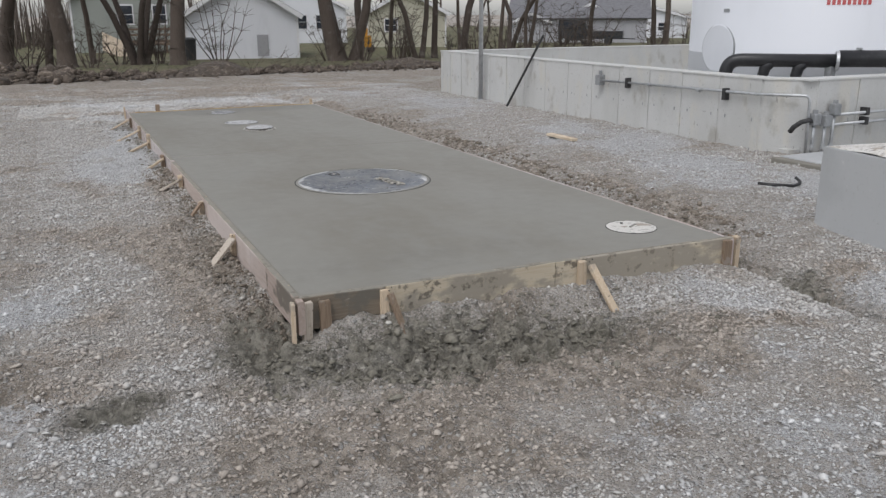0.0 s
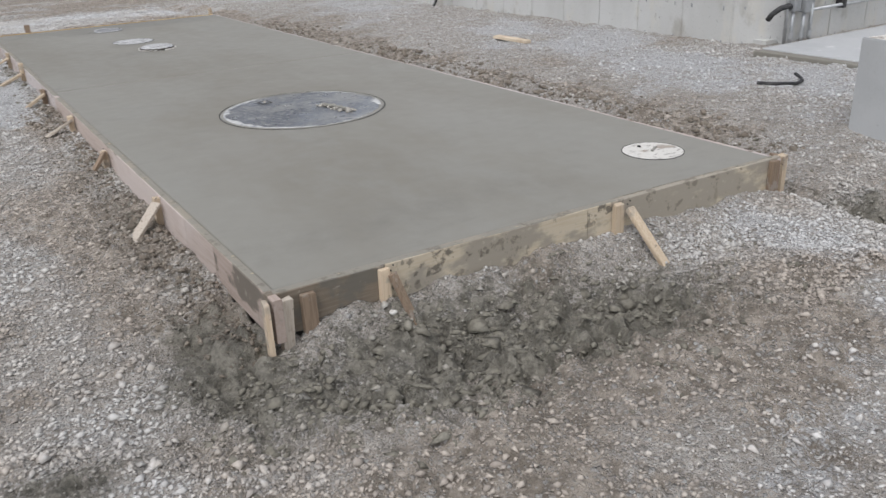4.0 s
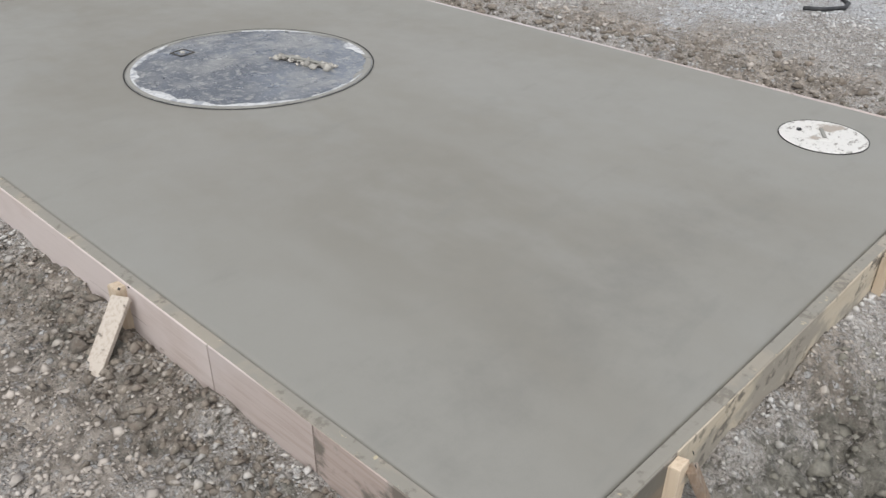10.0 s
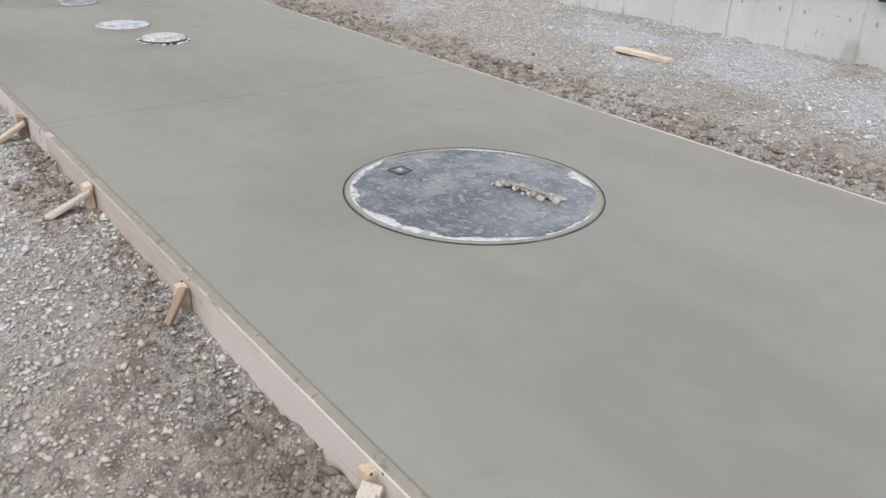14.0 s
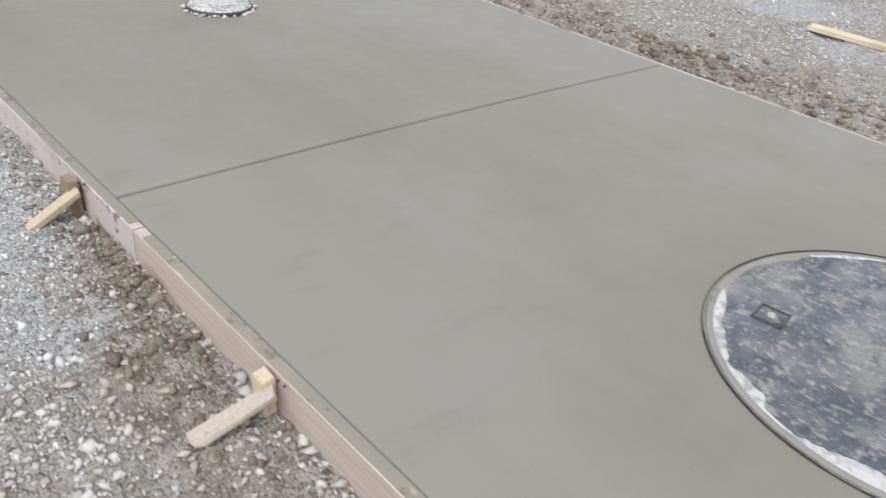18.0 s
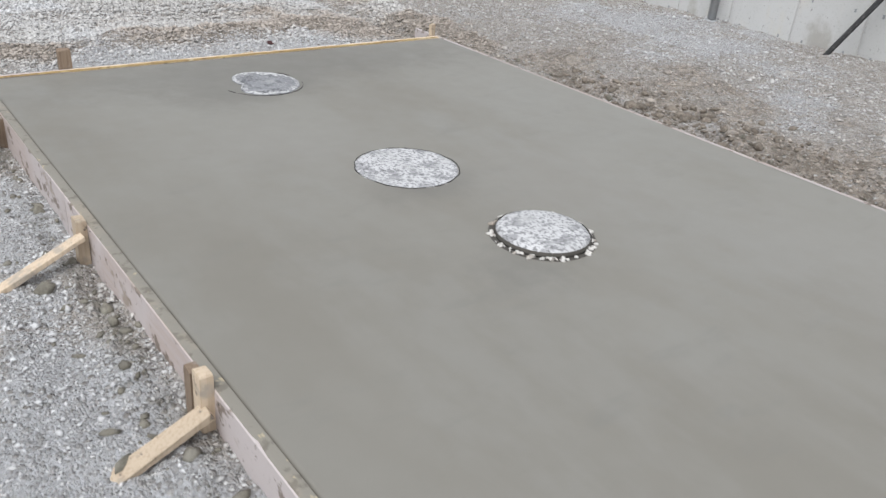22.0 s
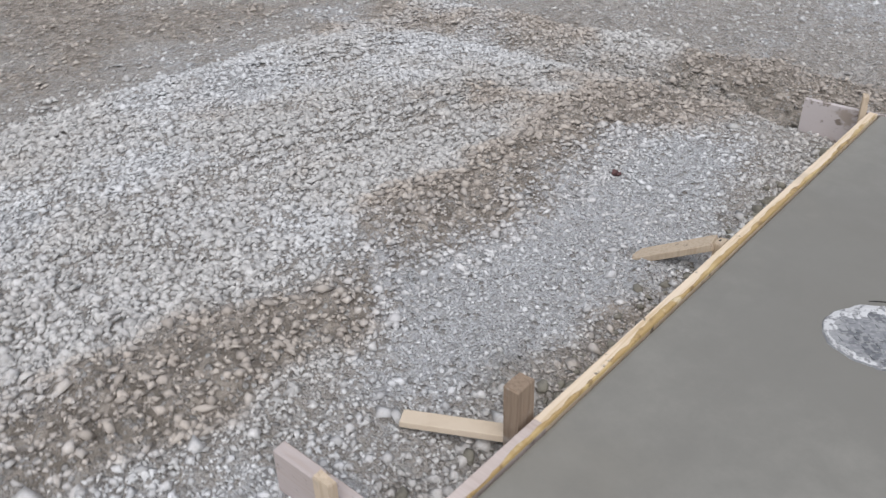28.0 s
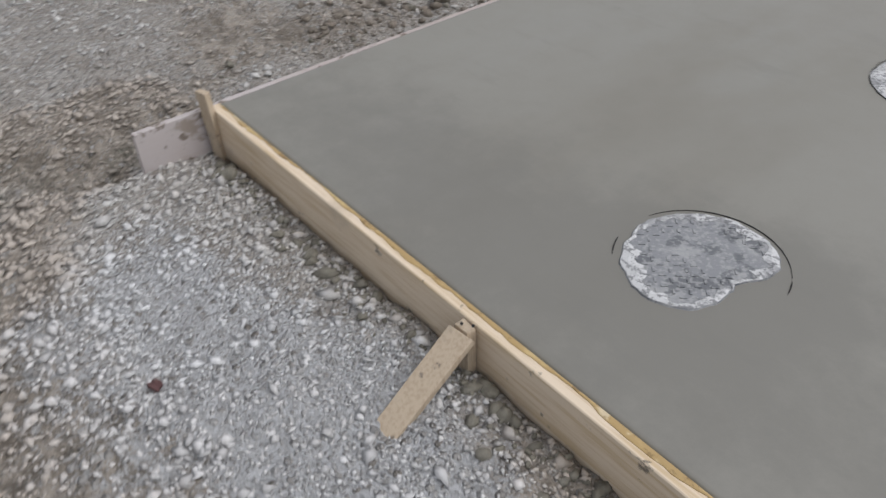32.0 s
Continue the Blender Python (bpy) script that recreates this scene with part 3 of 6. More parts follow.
def land(x, y):
    """The ground's height."""
    x, y = np.asarray(x, float), np.asarray(y, float)
    z = -0.2 + 0.045 * (layered(x, y, 0.7, 31) - 0.5) + 0.03 * (layered(x, y, 3.1, 41) - 0.5) + 0.060 * (layered(x, y, 7.0, 51, 4) - 0.5)
    z = z + 0.055 * bell(x, y, -0.35, 6.5, 0.7, 4.0) - 0.07 * bell(x, y, 0.5, -0.2, 1.4, 0.5) - 0.04 * bell(x, y, 1.9, -0.3, 0.8, 0.4) + 0.03 * bell(x, y, 2.8, -0.2, 0.6, 0.4)
    z = z - 0.12 * bell(x, y, 3.16, 4.5, 0.12, 8) + (0.02 + 0.13 * layered(x, y, 2.6, 77)) * bell(x, y, 3.52, 4.5, 0.17, 7) + 0.05 * bell(x, y, 1.4, 10.75, 2.2, 0.35)
    z = z + 0.12 / (1 + np.exp(-(x - 3.75) / 0.12)) + 0.05 / (1 + np.exp(-(y - 9.7) / 0.1)) * (x < 3.6) + 0.11 * bell(x, y, 1.5, 0.02, 1.1, 0.16) + 0.05 * bell(x, y, 0.75, 0.03, 0.25, 0.12) + 0.09 * bell(x, y, 0.32, 0.03, 0.22, 0.12)
    brown, dust, wet = soil(x, y)
    fine = np.abs(layered(x, y, 17.0, 66, 2) - 0.5) * 2
    u, v = x + 0.05 * lattice(x, y, 14.0, 81), y + 0.05 * lattice(x, y, 14.0, 82)
    clods = 0.095 * np.abs(2 * lattice(u, v, 6.0, 61) - 1) + 0.055 * np.abs(2 * lattice(u, v, 17.0, 62) - 1) + 0.030 * np.abs(2 * lattice(u, v, 37.0, 63) - 1) - 0.075
    prints = 0.016 * np.sin(2 * np.pi * (0.45 * x + y) / 0.13 + 2.0 * lattice(x, y, 2.0, 83)) * (bell(x, y, 2.0, 11.6, 0.9, 0.28, -12) + 0.8 * bell(x, y, 2.4, 12.5, 1.2, 0.3, -12) + 0.6 * bell(x, y, -2.3, 9.8, 0.5, 1.5))
    z = z + prints + clods * np.clip(wet * 1.3 + 0.28 * brown, 0, 1) + 0.018 * brown * (0.4 - fine) + 0.03 * bell(x, y, -0.06, 5.0, 0.10, 5.5) + 0.018 * bell(x, y, -0.2, 3.0, 0.4, 2.5) + 0.035 * brown * (layered(x, y, 6.0, 71) - 0.4)
    inside = (x > 0.025) & (x < 3.0) & (y > front_edge(x) - 0.022) & (y < 9.75)
    z = np.where(inside, -0.36, z)
    far = np.hypot(x + 1.0, y + 4.0)
    flat = np.clip((far - 16) / 6, 0, 1)
    z = z * (1 - flat) + flat * -0.2
    return z - 0.7 * np.clip((far - 20) / 28, 0, 1) ** 1.2 - 0.25 * np.clip((far - 50) / 40, 0, 1)


def height(x, y):
    return float(land(np.array([x]), np.array([y]))[0])


# ---- ground: one sheet, fine near the slab and coarse far off ----
def axis(fine_lo, fine_hi, step, far):
    mid = np.arange(fine_lo, fine_hi + 1e-6, step)
    out, d, s = [], 0.0, step
    while d < far:
        s *= 1.18
        d += s
        out.append(d)
    return np.concatenate([fine_lo - np.array(out)[::-1], mid, fine_hi + np.array(out)])


def denser(line, lo, hi, step):
    """The same axis with a finer step between lo and hi."""
    return np.concatenate([line[line < lo - step / 2], np.arange(lo, hi, step), line[line > hi]])


gx, gy = denser(axis(-3.0, 6.3, 0.028, 1500), -0.3, 2.2, 0.0125), denser(axis(-2.8, 12.4, 0.03, 1500), -1.1, 0.03, 0.0125)
GX, GY = np.meshgrid(gx, gy)
GZ = land(GX.ravel(), GY.ravel())
nx, ny = len(gx), len(gy)
me = bpy.data.meshes.new("ground")
idx = np.arange(nx * ny).reshape(ny, nx)
quads = np.stack([idx[:-1, :-1], idx[:-1, 1:], idx[1:, 1:], idx[1:, :-1]], -1).reshape(-1, 4)
me.vertices.add(nx * ny)
me.vertices.foreach_set("co", np.stack([GX.ravel(), GY.ravel(), GZ], -1).astype(np.float32).ravel())
me.loops.add(quads.size)
me.loops.foreach_set("vertex_index", quads.ravel().astype(np.int32))
me.polygons.add(len(quads))
me.polygons.foreach_set("loop_start", np.arange(0, quads.size, 4, dtype=np.int32))
me.polygons.foreach_set("use_smooth", np.ones(len(quads), bool))
me.update()
tint = me.color_attributes.new("soil", "FLOAT_COLOR", "POINT")
b_, d_, w_ = soil(GX.ravel(), GY.ravel())
tint.data.foreach_set("color", np.stack([b_, d_, w_, np.ones_like(b_)], -1).astype(np.float32).ravel())
me.validate()
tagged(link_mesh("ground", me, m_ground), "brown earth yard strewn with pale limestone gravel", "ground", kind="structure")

# ---- gravel ----
ICO = [(0, 0, 1)] + [(0.894 * math.cos(k * 1.2566), 0.894 * math.sin(k * 1.2566), 0.447) for k in range(5)] + [(0.894 * math.cos(k * 1.2566 + 0.628), 0.894 * math.sin(k * 1.2566 + 0.628), -0.447) for k in range(5)] + [(0, 0, -1)]
ICO_F = [(0, 1 + k, 1 + (k + 1) % 5) for k in range(5)] + [(1 + k, 6 + k, 1 + (k + 1) % 5) for k in range(5)] + [(1 + (k + 1) % 5, 6 + k, 6 + (k + 1) % 5) for k in range(5)] + [(11, 6 + (k + 1) % 5, 6 + k) for k in range(5)]
OCT = [(1, 0, 0), (0, 1, 0), (-1, 0, 0), (0, -1, 0), (0, 0, 1), (0, 0, -1)]
OCT_F = [(0, 1, 4), (1, 2, 4), (2, 3, 4), (3, 0, 4), (1, 0, 5), (2, 1, 5), (3, 2, 5), (0, 3, 5)]


def pebbles(name, x, y, size, mat, shape, faces, rng, flat=0.6, rise=0.2, z=None):
    """Stones of the given half-sizes on the ground, as one mesh."""
    n = len(x)
    base = np.array(shape)[None] * (1 + rng.uniform(-0.45, 0.45, (n, len(shape), 3)))
    base = base * np.stack([rng.uniform(0.75, 1.5, n), rng.uniform(0.6, 1.1, n), rng.uniform(flat * 0.6, flat * 1.3, n)], -1)[:, None]
    a, t = rng.uniform(0, 6.283, n), rng.normal(0, 0.35, n)
    ca, sa, ct, st = np.cos(a)[:, None], np.sin(a)[:, None], np.cos(t)[:, None], np.sin(t)[:, None]
    px, py, pz = base[..., 0], base[..., 1] * ct - base[..., 2] * st, base[..., 1] * st + base[..., 2] * ct
    px, py = px * ca - py * sa, px * sa + py * ca
    z = land(x, y) if z is None else z
    co = np.stack([px, py, pz], -1) * size[:, None, None] + np.stack([x, y, z + rise * size], -1)[:, None]
    nf, nv = len(faces), len(shape)
    tri = (np.array(faces)[None] + (np.arange(n) * nv)[:, None, None]).reshape(-1, 3)
    me = bpy.data.meshes.new(name)
    me.vertices.add(n * nv)
    me.vertices.foreach_set("co", co.astype(np.float32).ravel())
    me.loops.add(tri.size)
    me.loops.foreach_set("vertex_index", tri.ravel().astype(np.int32))
    me.polygons.add(len(tri))
    me.polygons.foreach_set("loop_start", np.arange(0, tri.size, 3, dtype=np.int32))
    me.update()
    tint = me.color_attributes.new("soil", "FLOAT_COLOR", "POINT")
    cols = np.repeat(np.stack([*soil(x, y), np.ones(n)], -1), nv, axis=0)
    tint.data.foreach_set("color", cols.astype(np.float32).ravel())
    return link_mesh(name, me, mat)


rng = np.random.default_rng(7)


def scatter(x0, x1, y0, y1, per_m2, median, spread=0.45):
    n = int((x1 - x0) * (y1 - y0) * per_m2)
    x, y = rng.uniform(x0, x1, n), rng.uniform(y0, y1, n)
    size = median * np.exp(rng.normal(0, spread, n))
    brown, dust, wet = soil(x, y)
    keep = rng.uniform(0, 1, n) < np.clip(1.0 - 0.35 * brown - 0.97 * wet + 0.1 * dust, 0.04, 1)
    keep &= ~((x > -0.005) & (x < 3.03) & (y > front_edge(x) - 0.048) & (y < 9.785))
    keep &= ~((x > 6.3) & (y > 2.6)) & ~((x > 6.0) & (y > -1.95) & (y < 2.45))
    size = size * (1.08 - 0.35 * dust)
    return x[keep], y[keep], np.clip(size[keep], 0.0025, 0.026)


near = [scatter(-1.3, 0, -1.0, 4.6, 3800, 0.0059, 0.5), scatter(-1.3, 0, 4.6, 10.3, 5600, 0.0053, 0.45), scatter(-0.9, 3.7, 9.7, 10.5, 5600, 0.0062, 0.5), scatter(-0.9, 3.7, 10.4, 11.1, 3400, 0.0095, 0.42), scatter(-1.6, 3.7, 10.95, 13.0, 4900, 0.0108, 0.36), scatter(-1.3, 4.4, -3.2, 0.02, 3000, 0.0056, 0.5), scatter(1.95, 3.45, -1.0, -0.12, 3600, 0.0080, 0.42)]
x, y, s = (np.concatenate(c) for c in zip(*near))
tagged(pebbles("gravel", x, y, s, m_stone, OCT, OCT_F, rng), "loose pale limestone gravel lying on the earth", "gravel", kind="stuff")
outer = [scatter(-3.6, -1.3, -3.2, 12.5, 900, 0.0076), scatter(3.05, 6.5, -3.2, 12.8, 800, 0.0074), scatter(-3.6, 6.5, 12.6, 17.0, 600, 0.010), scatter(-1.3, 4.4, -5.5, -3.2, 500, 0.008), scatter(-9, -3.6, -2.0, 16.0, 200, 0.012), scatter(4.4, 8.5, -3.2, 3.0, 600, 0.008)]
x, y, s = (np.concatenate(c) for c in zip(*outer))
tagged(pebbles("gravel", x, y, s, m_stone, OCT, OCT_F, rng), "loose limestone gravel spread over the yard", "gravel", kind="stuff")
# lumps of spilt cement mud along the formwork and in the trench
lump_x = np.concatenate([rng.normal(-0.09, 0.05, 260), rng.uniform(0.1, 2.9, 420), rng.normal(3.38, 0.14, 300), rng.normal(0.85, 0.6, 60)])
lump_y = np.concatenate([rng.uniform(2.5, 9.7, 260), 9.79 + np.abs(rng.normal(0, 0.05, 420)), rng.uniform(0.0, 9.8, 300), -0.1 - np.abs(rng.normal(0, 0.26, 60))])
lump_s = np.clip(0.0070 * np.exp(rng.normal(0, 0.6, len(lump_x))), 0.003, 0.026)
ok = ~((lump_x > -0.015) & (lump_x < 3.035) & (lump_y > -0.03) & (lump_y < 9.775))
tagged(pebbles("mud_lumps", lump_x[ok], lump_y[ok], lump_s[ok], m_clod, ICO, ICO_F, rng, 0.75), "dark lumps of spilt cement mud beside the formwork", "mud", kind="stuff")

big_x = np.concatenate([rng.uniform(0.5, 2.9, 34), rng.uniform(-0.26, -0.05, 26)])
big_y = np.concatenate([9.80 + np.abs(rng.normal(0, 0.06, 34)), rng.uniform(5.4, 9.7, 26)])
big_s = np.clip(0.020 * np.exp(rng.normal(0, 0.4, 60)), 0.010, 0.042)
tagged(pebbles("mud_lumps", big_x, big_y, big_s, m_clod, ICO, ICO_F, rng, 0.6, 0.1), "large dark lumps of spilt concrete at the planks", "mud", kind="stuff")

# churned cement mud before the front planks
n_ = 9000
churn_x, churn_y = rng.uniform(-0.5, 2.3, n_), rng.uniform(-1.2, -0.03, n_)
ok = rng.uniform(0, 1, n_) < 1.5 * soil(churn_x, churn_y)[2] * lattice(churn_x, churn_y, 6.0, 29)
churn_x, churn_y = churn_x[ok], churn_y[ok]
churn_s = np.clip(0.0085 * np.exp(rng.normal(0, 0.65, len(churn_x))), 0.003, 0.036)
tagged(pebbles("mud_clods", churn_x, churn_y, churn_s, m_clod, OCT, OCT_F, rng, 0.55, -0.1), "churned clods of olive-grey cement mud", "mud", kind="stuff")

n_ = 120
slab_x, slab_y = rng.uniform(0.0, 1.75, n_), rng.uniform(-0.85, -0.16, n_)
ok = rng.uniform(0, 1, n_) < 1.3 * soil(slab_x, slab_y)[2]
slab_s = np.clip(0.026 * np.exp(rng.normal(0, 0.4, n_)), 0.012, 0.055)[ok]
tagged(pebbles("mud_slabs", slab_x[ok], slab_y[ok], slab_s, m_clod, OCT, OCT_F, rng, 0.45, 0.0), "broken flat lumps of olive-grey cement mud", "mud", kind="stuff")

# clods of turned soil on the trench's spoil ridge
n_ = 2600
clod_x, clod_y = rng.normal(3.5, 0.17, n_), rng.uniform(0.25, 9.0, n_)
clod_s = np.clip(0.009 * np.exp(rng.normal(0, 0.6, n_)), 0.004, 0.028) * (0.5 + lattice(clod_x, clod_y, 1.7, 23))
ok = clod_x > 3.07
tagged(pebbles("soil_clods", clod_x[ok], clod_y[ok], clod_s[ok], m_soil, ICO, ICO_F, rng, 0.7), "brown clods of turned soil along the trench", "soil clods", kind="stuff")

n_ = 3200
edge_x, edge_y = -0.02 - np.abs(rng.normal(0, 0.12, n_)), rng.uniform(0.0, 5.2, n_)
edge_s = np.clip(0.0065 * np.exp(rng.normal(0, 0.6, n_)), 0.002, 0.020) * (0.5 + lattice(edge_x, edge_y, 2.3, 27))
tagged(pebbles("soil_clods", edge_x, edge_y, edge_s, m_soil, OCT, OCT_F, rng, 0.8, 0.05), "brown clods of soil thrown up beside the planks", "soil clods", kind="stuff")

# ---- slab ----
slab = thing("concrete_slab", "freshly trowelled smooth grey concrete slab inside timber formwork", "slab", at=(1.5, 4.87, -0.3))
LIDS = [(1.446, 2.976, 0.626), (2.579, 0.519, 0.18), (1.418, 6.962, 0.208), (1.345, 7.765, 0.240), (1.315, 9.157, 0.231)]


def trowelled(x, y):
    """Shares of dark and pale: wet smears and drier cream left by trowelling round the lids, and weaker sheen at the
    back painted dark.
    """
    # The first, broad bell darkens the back edge in place of weaker sheen.
    dark = 0.6 * bell(x, y, 1.7, 9.45, 1.6, 0.45) + 0.6 * bell(x, y, 1.20, 9.08, 0.36, 0.22, 20) + 0.5 * bell(x, y, 1.30, 7.55, 0.30, 0.16) + 0.4 * bell(x, y, 1.15, 6.80, 0.25, 0.2) + 0.3 * bell(x, y, 0.9, 0.5, 1.2, 0.3)
    pale = 0.75 * bell(x, y, 1.85, 7.35, 0.35, 0.5, -30) + 0.6 * bell(x, y, 1.0, 8.2, 0.4, 0.4) + 0.6 * bell(x, y, 2.2, 2.5, 0.4, 0.9) + 0.5 * bell(x, y, 0.7, 2.2, 0.4, 0.7) + 0.5 * bell(x, y, 2.3, 6.2, 0.5, 0.9) + 0.45 * bell(x, y, 1.6, 4.0, 0.9, 0.3)
    return float(dark), float(pale)


def slab_half(low_edge, high_edge):
    """One bay of the slab between two edges y(x), with a tight rounded arris and a faintly uneven top."""
    bm = bmesh.new()
    work = bm.verts.layers.float_color.new("trowel_sheen")
    us = np.concatenate([[0, 0.0012, 0.003], np.linspace(0.0065, 0.9935, 60), [0.997, 0.9988, 1]])
    vs = np.concatenate([[0, 0.0008, 0.0018], np.linspace(0.004, 0.996, 90), [0.9982, 0.9992, 1]])
    rows = []
    for j, v_ in enumerate(vs):
        row = []
        for i, u_ in enumerate(us):
            yy = low_edge(3 * u_) * (1 - v_) + high_edge(3 * u_) * v_
            xx = left_edge(yy) * (1 - u_) + 2.993 * u_
            edge = min(i, len(us) - 1 - i, j, len(vs) - 1 - j)
            z = 0.0025 * (float(lattice(xx, yy, 1.1, 3)) - 0.5) - (0.012, 0.0045, 0.001, 0)[min(edge, 3)]
            row.append(bm.verts.new((xx, yy, z)))
            row[-1][work] = (*trowelled(xx, yy), 0, 1)
        rows.append(row)
    for a, b in zip(rows, rows[1:]):
        for i in range(len(us) - 1):
            bm.faces.new((a[i], a[i + 1], b[i + 1], b[i]))
    rim = rows[0] + [r[-1] for r in rows[1:]] + rows[-1][-2::-1] + [r[0] for r in rows[-2:0:-1]]
    low = [bm.verts.new((v.co.x, v.co.y, -0.34)) for v in rim]
    for k in range(len(rim)):
        bm.faces.new((rim[k], low[k], low[(k + 1) % len(rim)], rim[(k + 1) % len(rim)]))
    return bm


def joint(x):
    return 5.106 - 0.012 * x - 0.0085 * x * x


for low_edge, high_edge in ((front_edge, lambda x: joint(x) - 0.007), (lambda x: joint(x) + 0.007, back_edge)):
    bay = part("slab_bay", slab_half(low_edge, high_edge), m_slab, None, smooth=True)
    bay.parent = slab
    bay.matrix_parent_inverse = slab.matrix_world.inverted()
bm = bmesh.new()
low = [[bm.verts.new((x_, joint(x_) + o, z_)) for x_ in np.linspace(0.045, 2.99, 40)] for o, z_ in ((-0.008, -0.3), (-0.008, -0.05), (0.008, -0.05), (0.008, -0.3))]
for a, b in zip(low, low[1:]):
    for k in range(39):
        bm.faces.new((a[k], a[k + 1], b[k + 1], b[k]))
groove = part("joint_filler", bm, m_groove, slab, "dark line of the tooled joint")
groove.matrix_parent_inverse = slab.matrix_world.inverted()

# ---- formwork ----
form = thing("formwork", "timber formwork of planks, stakes and diagonal kickers round the slab", "formwork", at=(0, 0, -0.2))
wood_rng = random.Random(4)


def plank(name, a, b, top, tall, thick, mat, parent, label="", out=(0, 0)):
    """A plank on edge from a to b (plan), its top at the given height; out: towards which side its thickness lies."""
    a, b = Vector((*a, 0)), Vector((*b, 0))
    run = (b - a).normalized()
    side = Vector((out[0], out[1], 0))
    steps = max(2, int((b - a).length / 0.12))
    bm = bmesh.new()
    prof = [(0, -0.003), (0.003, 0), (thick - 0.003, 0), (thick, -0.003), (thick, 0.003 - tall), (0, 0.003 - tall)]
    rings = []
    for k in range(steps + 1):
        p = a.lerp(b, k / steps)
        wob = 0.002 * (lattice(p.x, p.y, 2.3, 91) - 0.5)
        chip = -0.008 * max(0.0, float(lattice(p.x, p.y, 9.0, 17)) - 0.86) / 0.14
        rings.append([bm.verts.new(p + side * (u + float(wob)) + Vector((0, 0, top + v + (chip if v > -0.01 and u > thick / 2 else 0)))) for u, v in prof])
    n = len(prof)
    for r, s_ in zip(rings, rings[1:]):
        for k in range(n):
            bm.faces.new((r[k], s_[k], s_[(k + 1) % n], r[(k + 1) % n]))
    bm.faces.new(rings[0])
    bm.faces.new(rings[-1][::-1])
    bmesh.ops.recalc_face_normals(bm, faces=bm.faces)
    ob = part(name, bm, mat, parent, label)
    ob.matrix_parent_inverse = parent.matrix_world.inverted()
    return ob


GAP = 0.005
LEFT_CUTS = [0.0, 0.72, 1.16, 4.86, 8.1, 10.18]
for n, (y0, y1) in enumerate(zip(LEFT_CUTS, LEFT_CUTS[1:])):
    plank("form_board", (left_edge(y0) - GAP, y0 + 0.004), (left_edge(y1) - GAP, y1 - 0.002), 0.003, 0.19, BOARD, (m_wood_splash_shade, m_wood_left, m_wood_left, m_wood_stained, m_wood_stained)[n], form, "faded pinkish plank filmed with cement" if n < 3 else "pale plank streaked with dark drips", (-1, 0))
FRONT_CUTS = [0.0, 0.52, 1.62, 3.02]
for x0, x1 in zip(FRONT_CUTS, FRONT_CUTS[1:]):
    plank("form_board", (x0 + 0.002, front_edge(x0) - GAP), (x1 - 0.002, front_edge(x1) - GAP), 0.004, 0.19, BOARD, m_wood_front if x0 else m_wood_wet, form, "yellow pine plank smeared with grey cement" if x0 else "dark plank soaked with cement water", (0, -1))
for x0, x1 in ((0.04, 0.46), (0.46, 2.98)):
    plank("form_board", (x0, back_edge(x0) + GAP), (x1, back_edge(x1) + GAP), 0.005, 0.19, BOARD, m_wood_back if x0 > 0.1 else m_wood_left, form, "fresh golden pine plank" if x0 > 0.1 else "short greyish plank", (0, 1))
for y0, y1 in ((-0.03, 3.6), (3.6, 6.9), (6.9, 10.04)):
    plank("form_board", (2.995, y0 + 0.002), (2.995, y1 - 0.002), -0.005, 0.19, 0.024, m_wood_stained, form, "", (1, 0))


def skim(a, b, top, wide, inward, cover, seed, mat=m_skim, label="thin grey skim of cement on the plank"):
    """A thin ragged film of cement trowelled over a plank's top, from a to b along its slab side."""
    a, b, side = Vector((*a, top)), Vector((*b, top)), Vector((*inward, 0))
    n = int((b - a).length / 0.02)
    bm = bmesh.new()
    rows = []
    for k in range(n + 1):
        p = a.lerp(b, k / n)
        w = wide * min(1.0, max(0.0, cover + 1.5 * (float(layered(p.x * 1.3, p.y * 1.3, 4.0, seed)) - 0.5) + 0.5 * (float(lattice(p.x, p.y, 40.0, seed)) - 0.5)))
        rows.append([bm.verts.new(p - side * u + Vector((0, 0, z))) for u, z in ((-0.001, -0.006), (0.001, 0.0025), (w * 0.6, 0.003), (w * 0.92, 0.0022), (w + 0.0005, -0.003))])
    for r, s_ in zip(rows, rows[1:]):
        for k in range(4):
            bm.faces.new((r[k], r[k + 1], s_[k + 1], s_[k]))
    bmesh.ops.recalc_face_normals(bm, faces=bm.faces)
    ob = part("cement_skim", bm, mat, form, label)
    ob.matrix_parent_inverse = form.matrix_world.inverted()


skim((0.03, front_edge(0.03) - GAP), (1.8, front_edge(1.8) - GAP), 0.004, 0.0365, (0, 1), 1.6, 14)
skim((1.8, front_edge(1.8) - GAP), (2.98, front_edge(2.98) - GAP), 0.004, 0.036, (0, 1), 0.30, 13)
skim((left_edge(0.1) - GAP, 0.1), (left_edge(4.8) - GAP, 4.8), 0.003, 0.0365, (1, 0), 1.5, 15)
skim((left_edge(4.9) - GAP, 4.9), (left_edge(9.7) - GAP, 9.7), 0.003, 0.0365, (1, 0), 1.45, 16)
skim((2.96, back_edge(2.96) + GAP), (0.1, back_edge(0.1) + GAP), 0.005, 0.022, (0, -1), 0.62, 18, m_amber, "amber film of cement water on the plank")


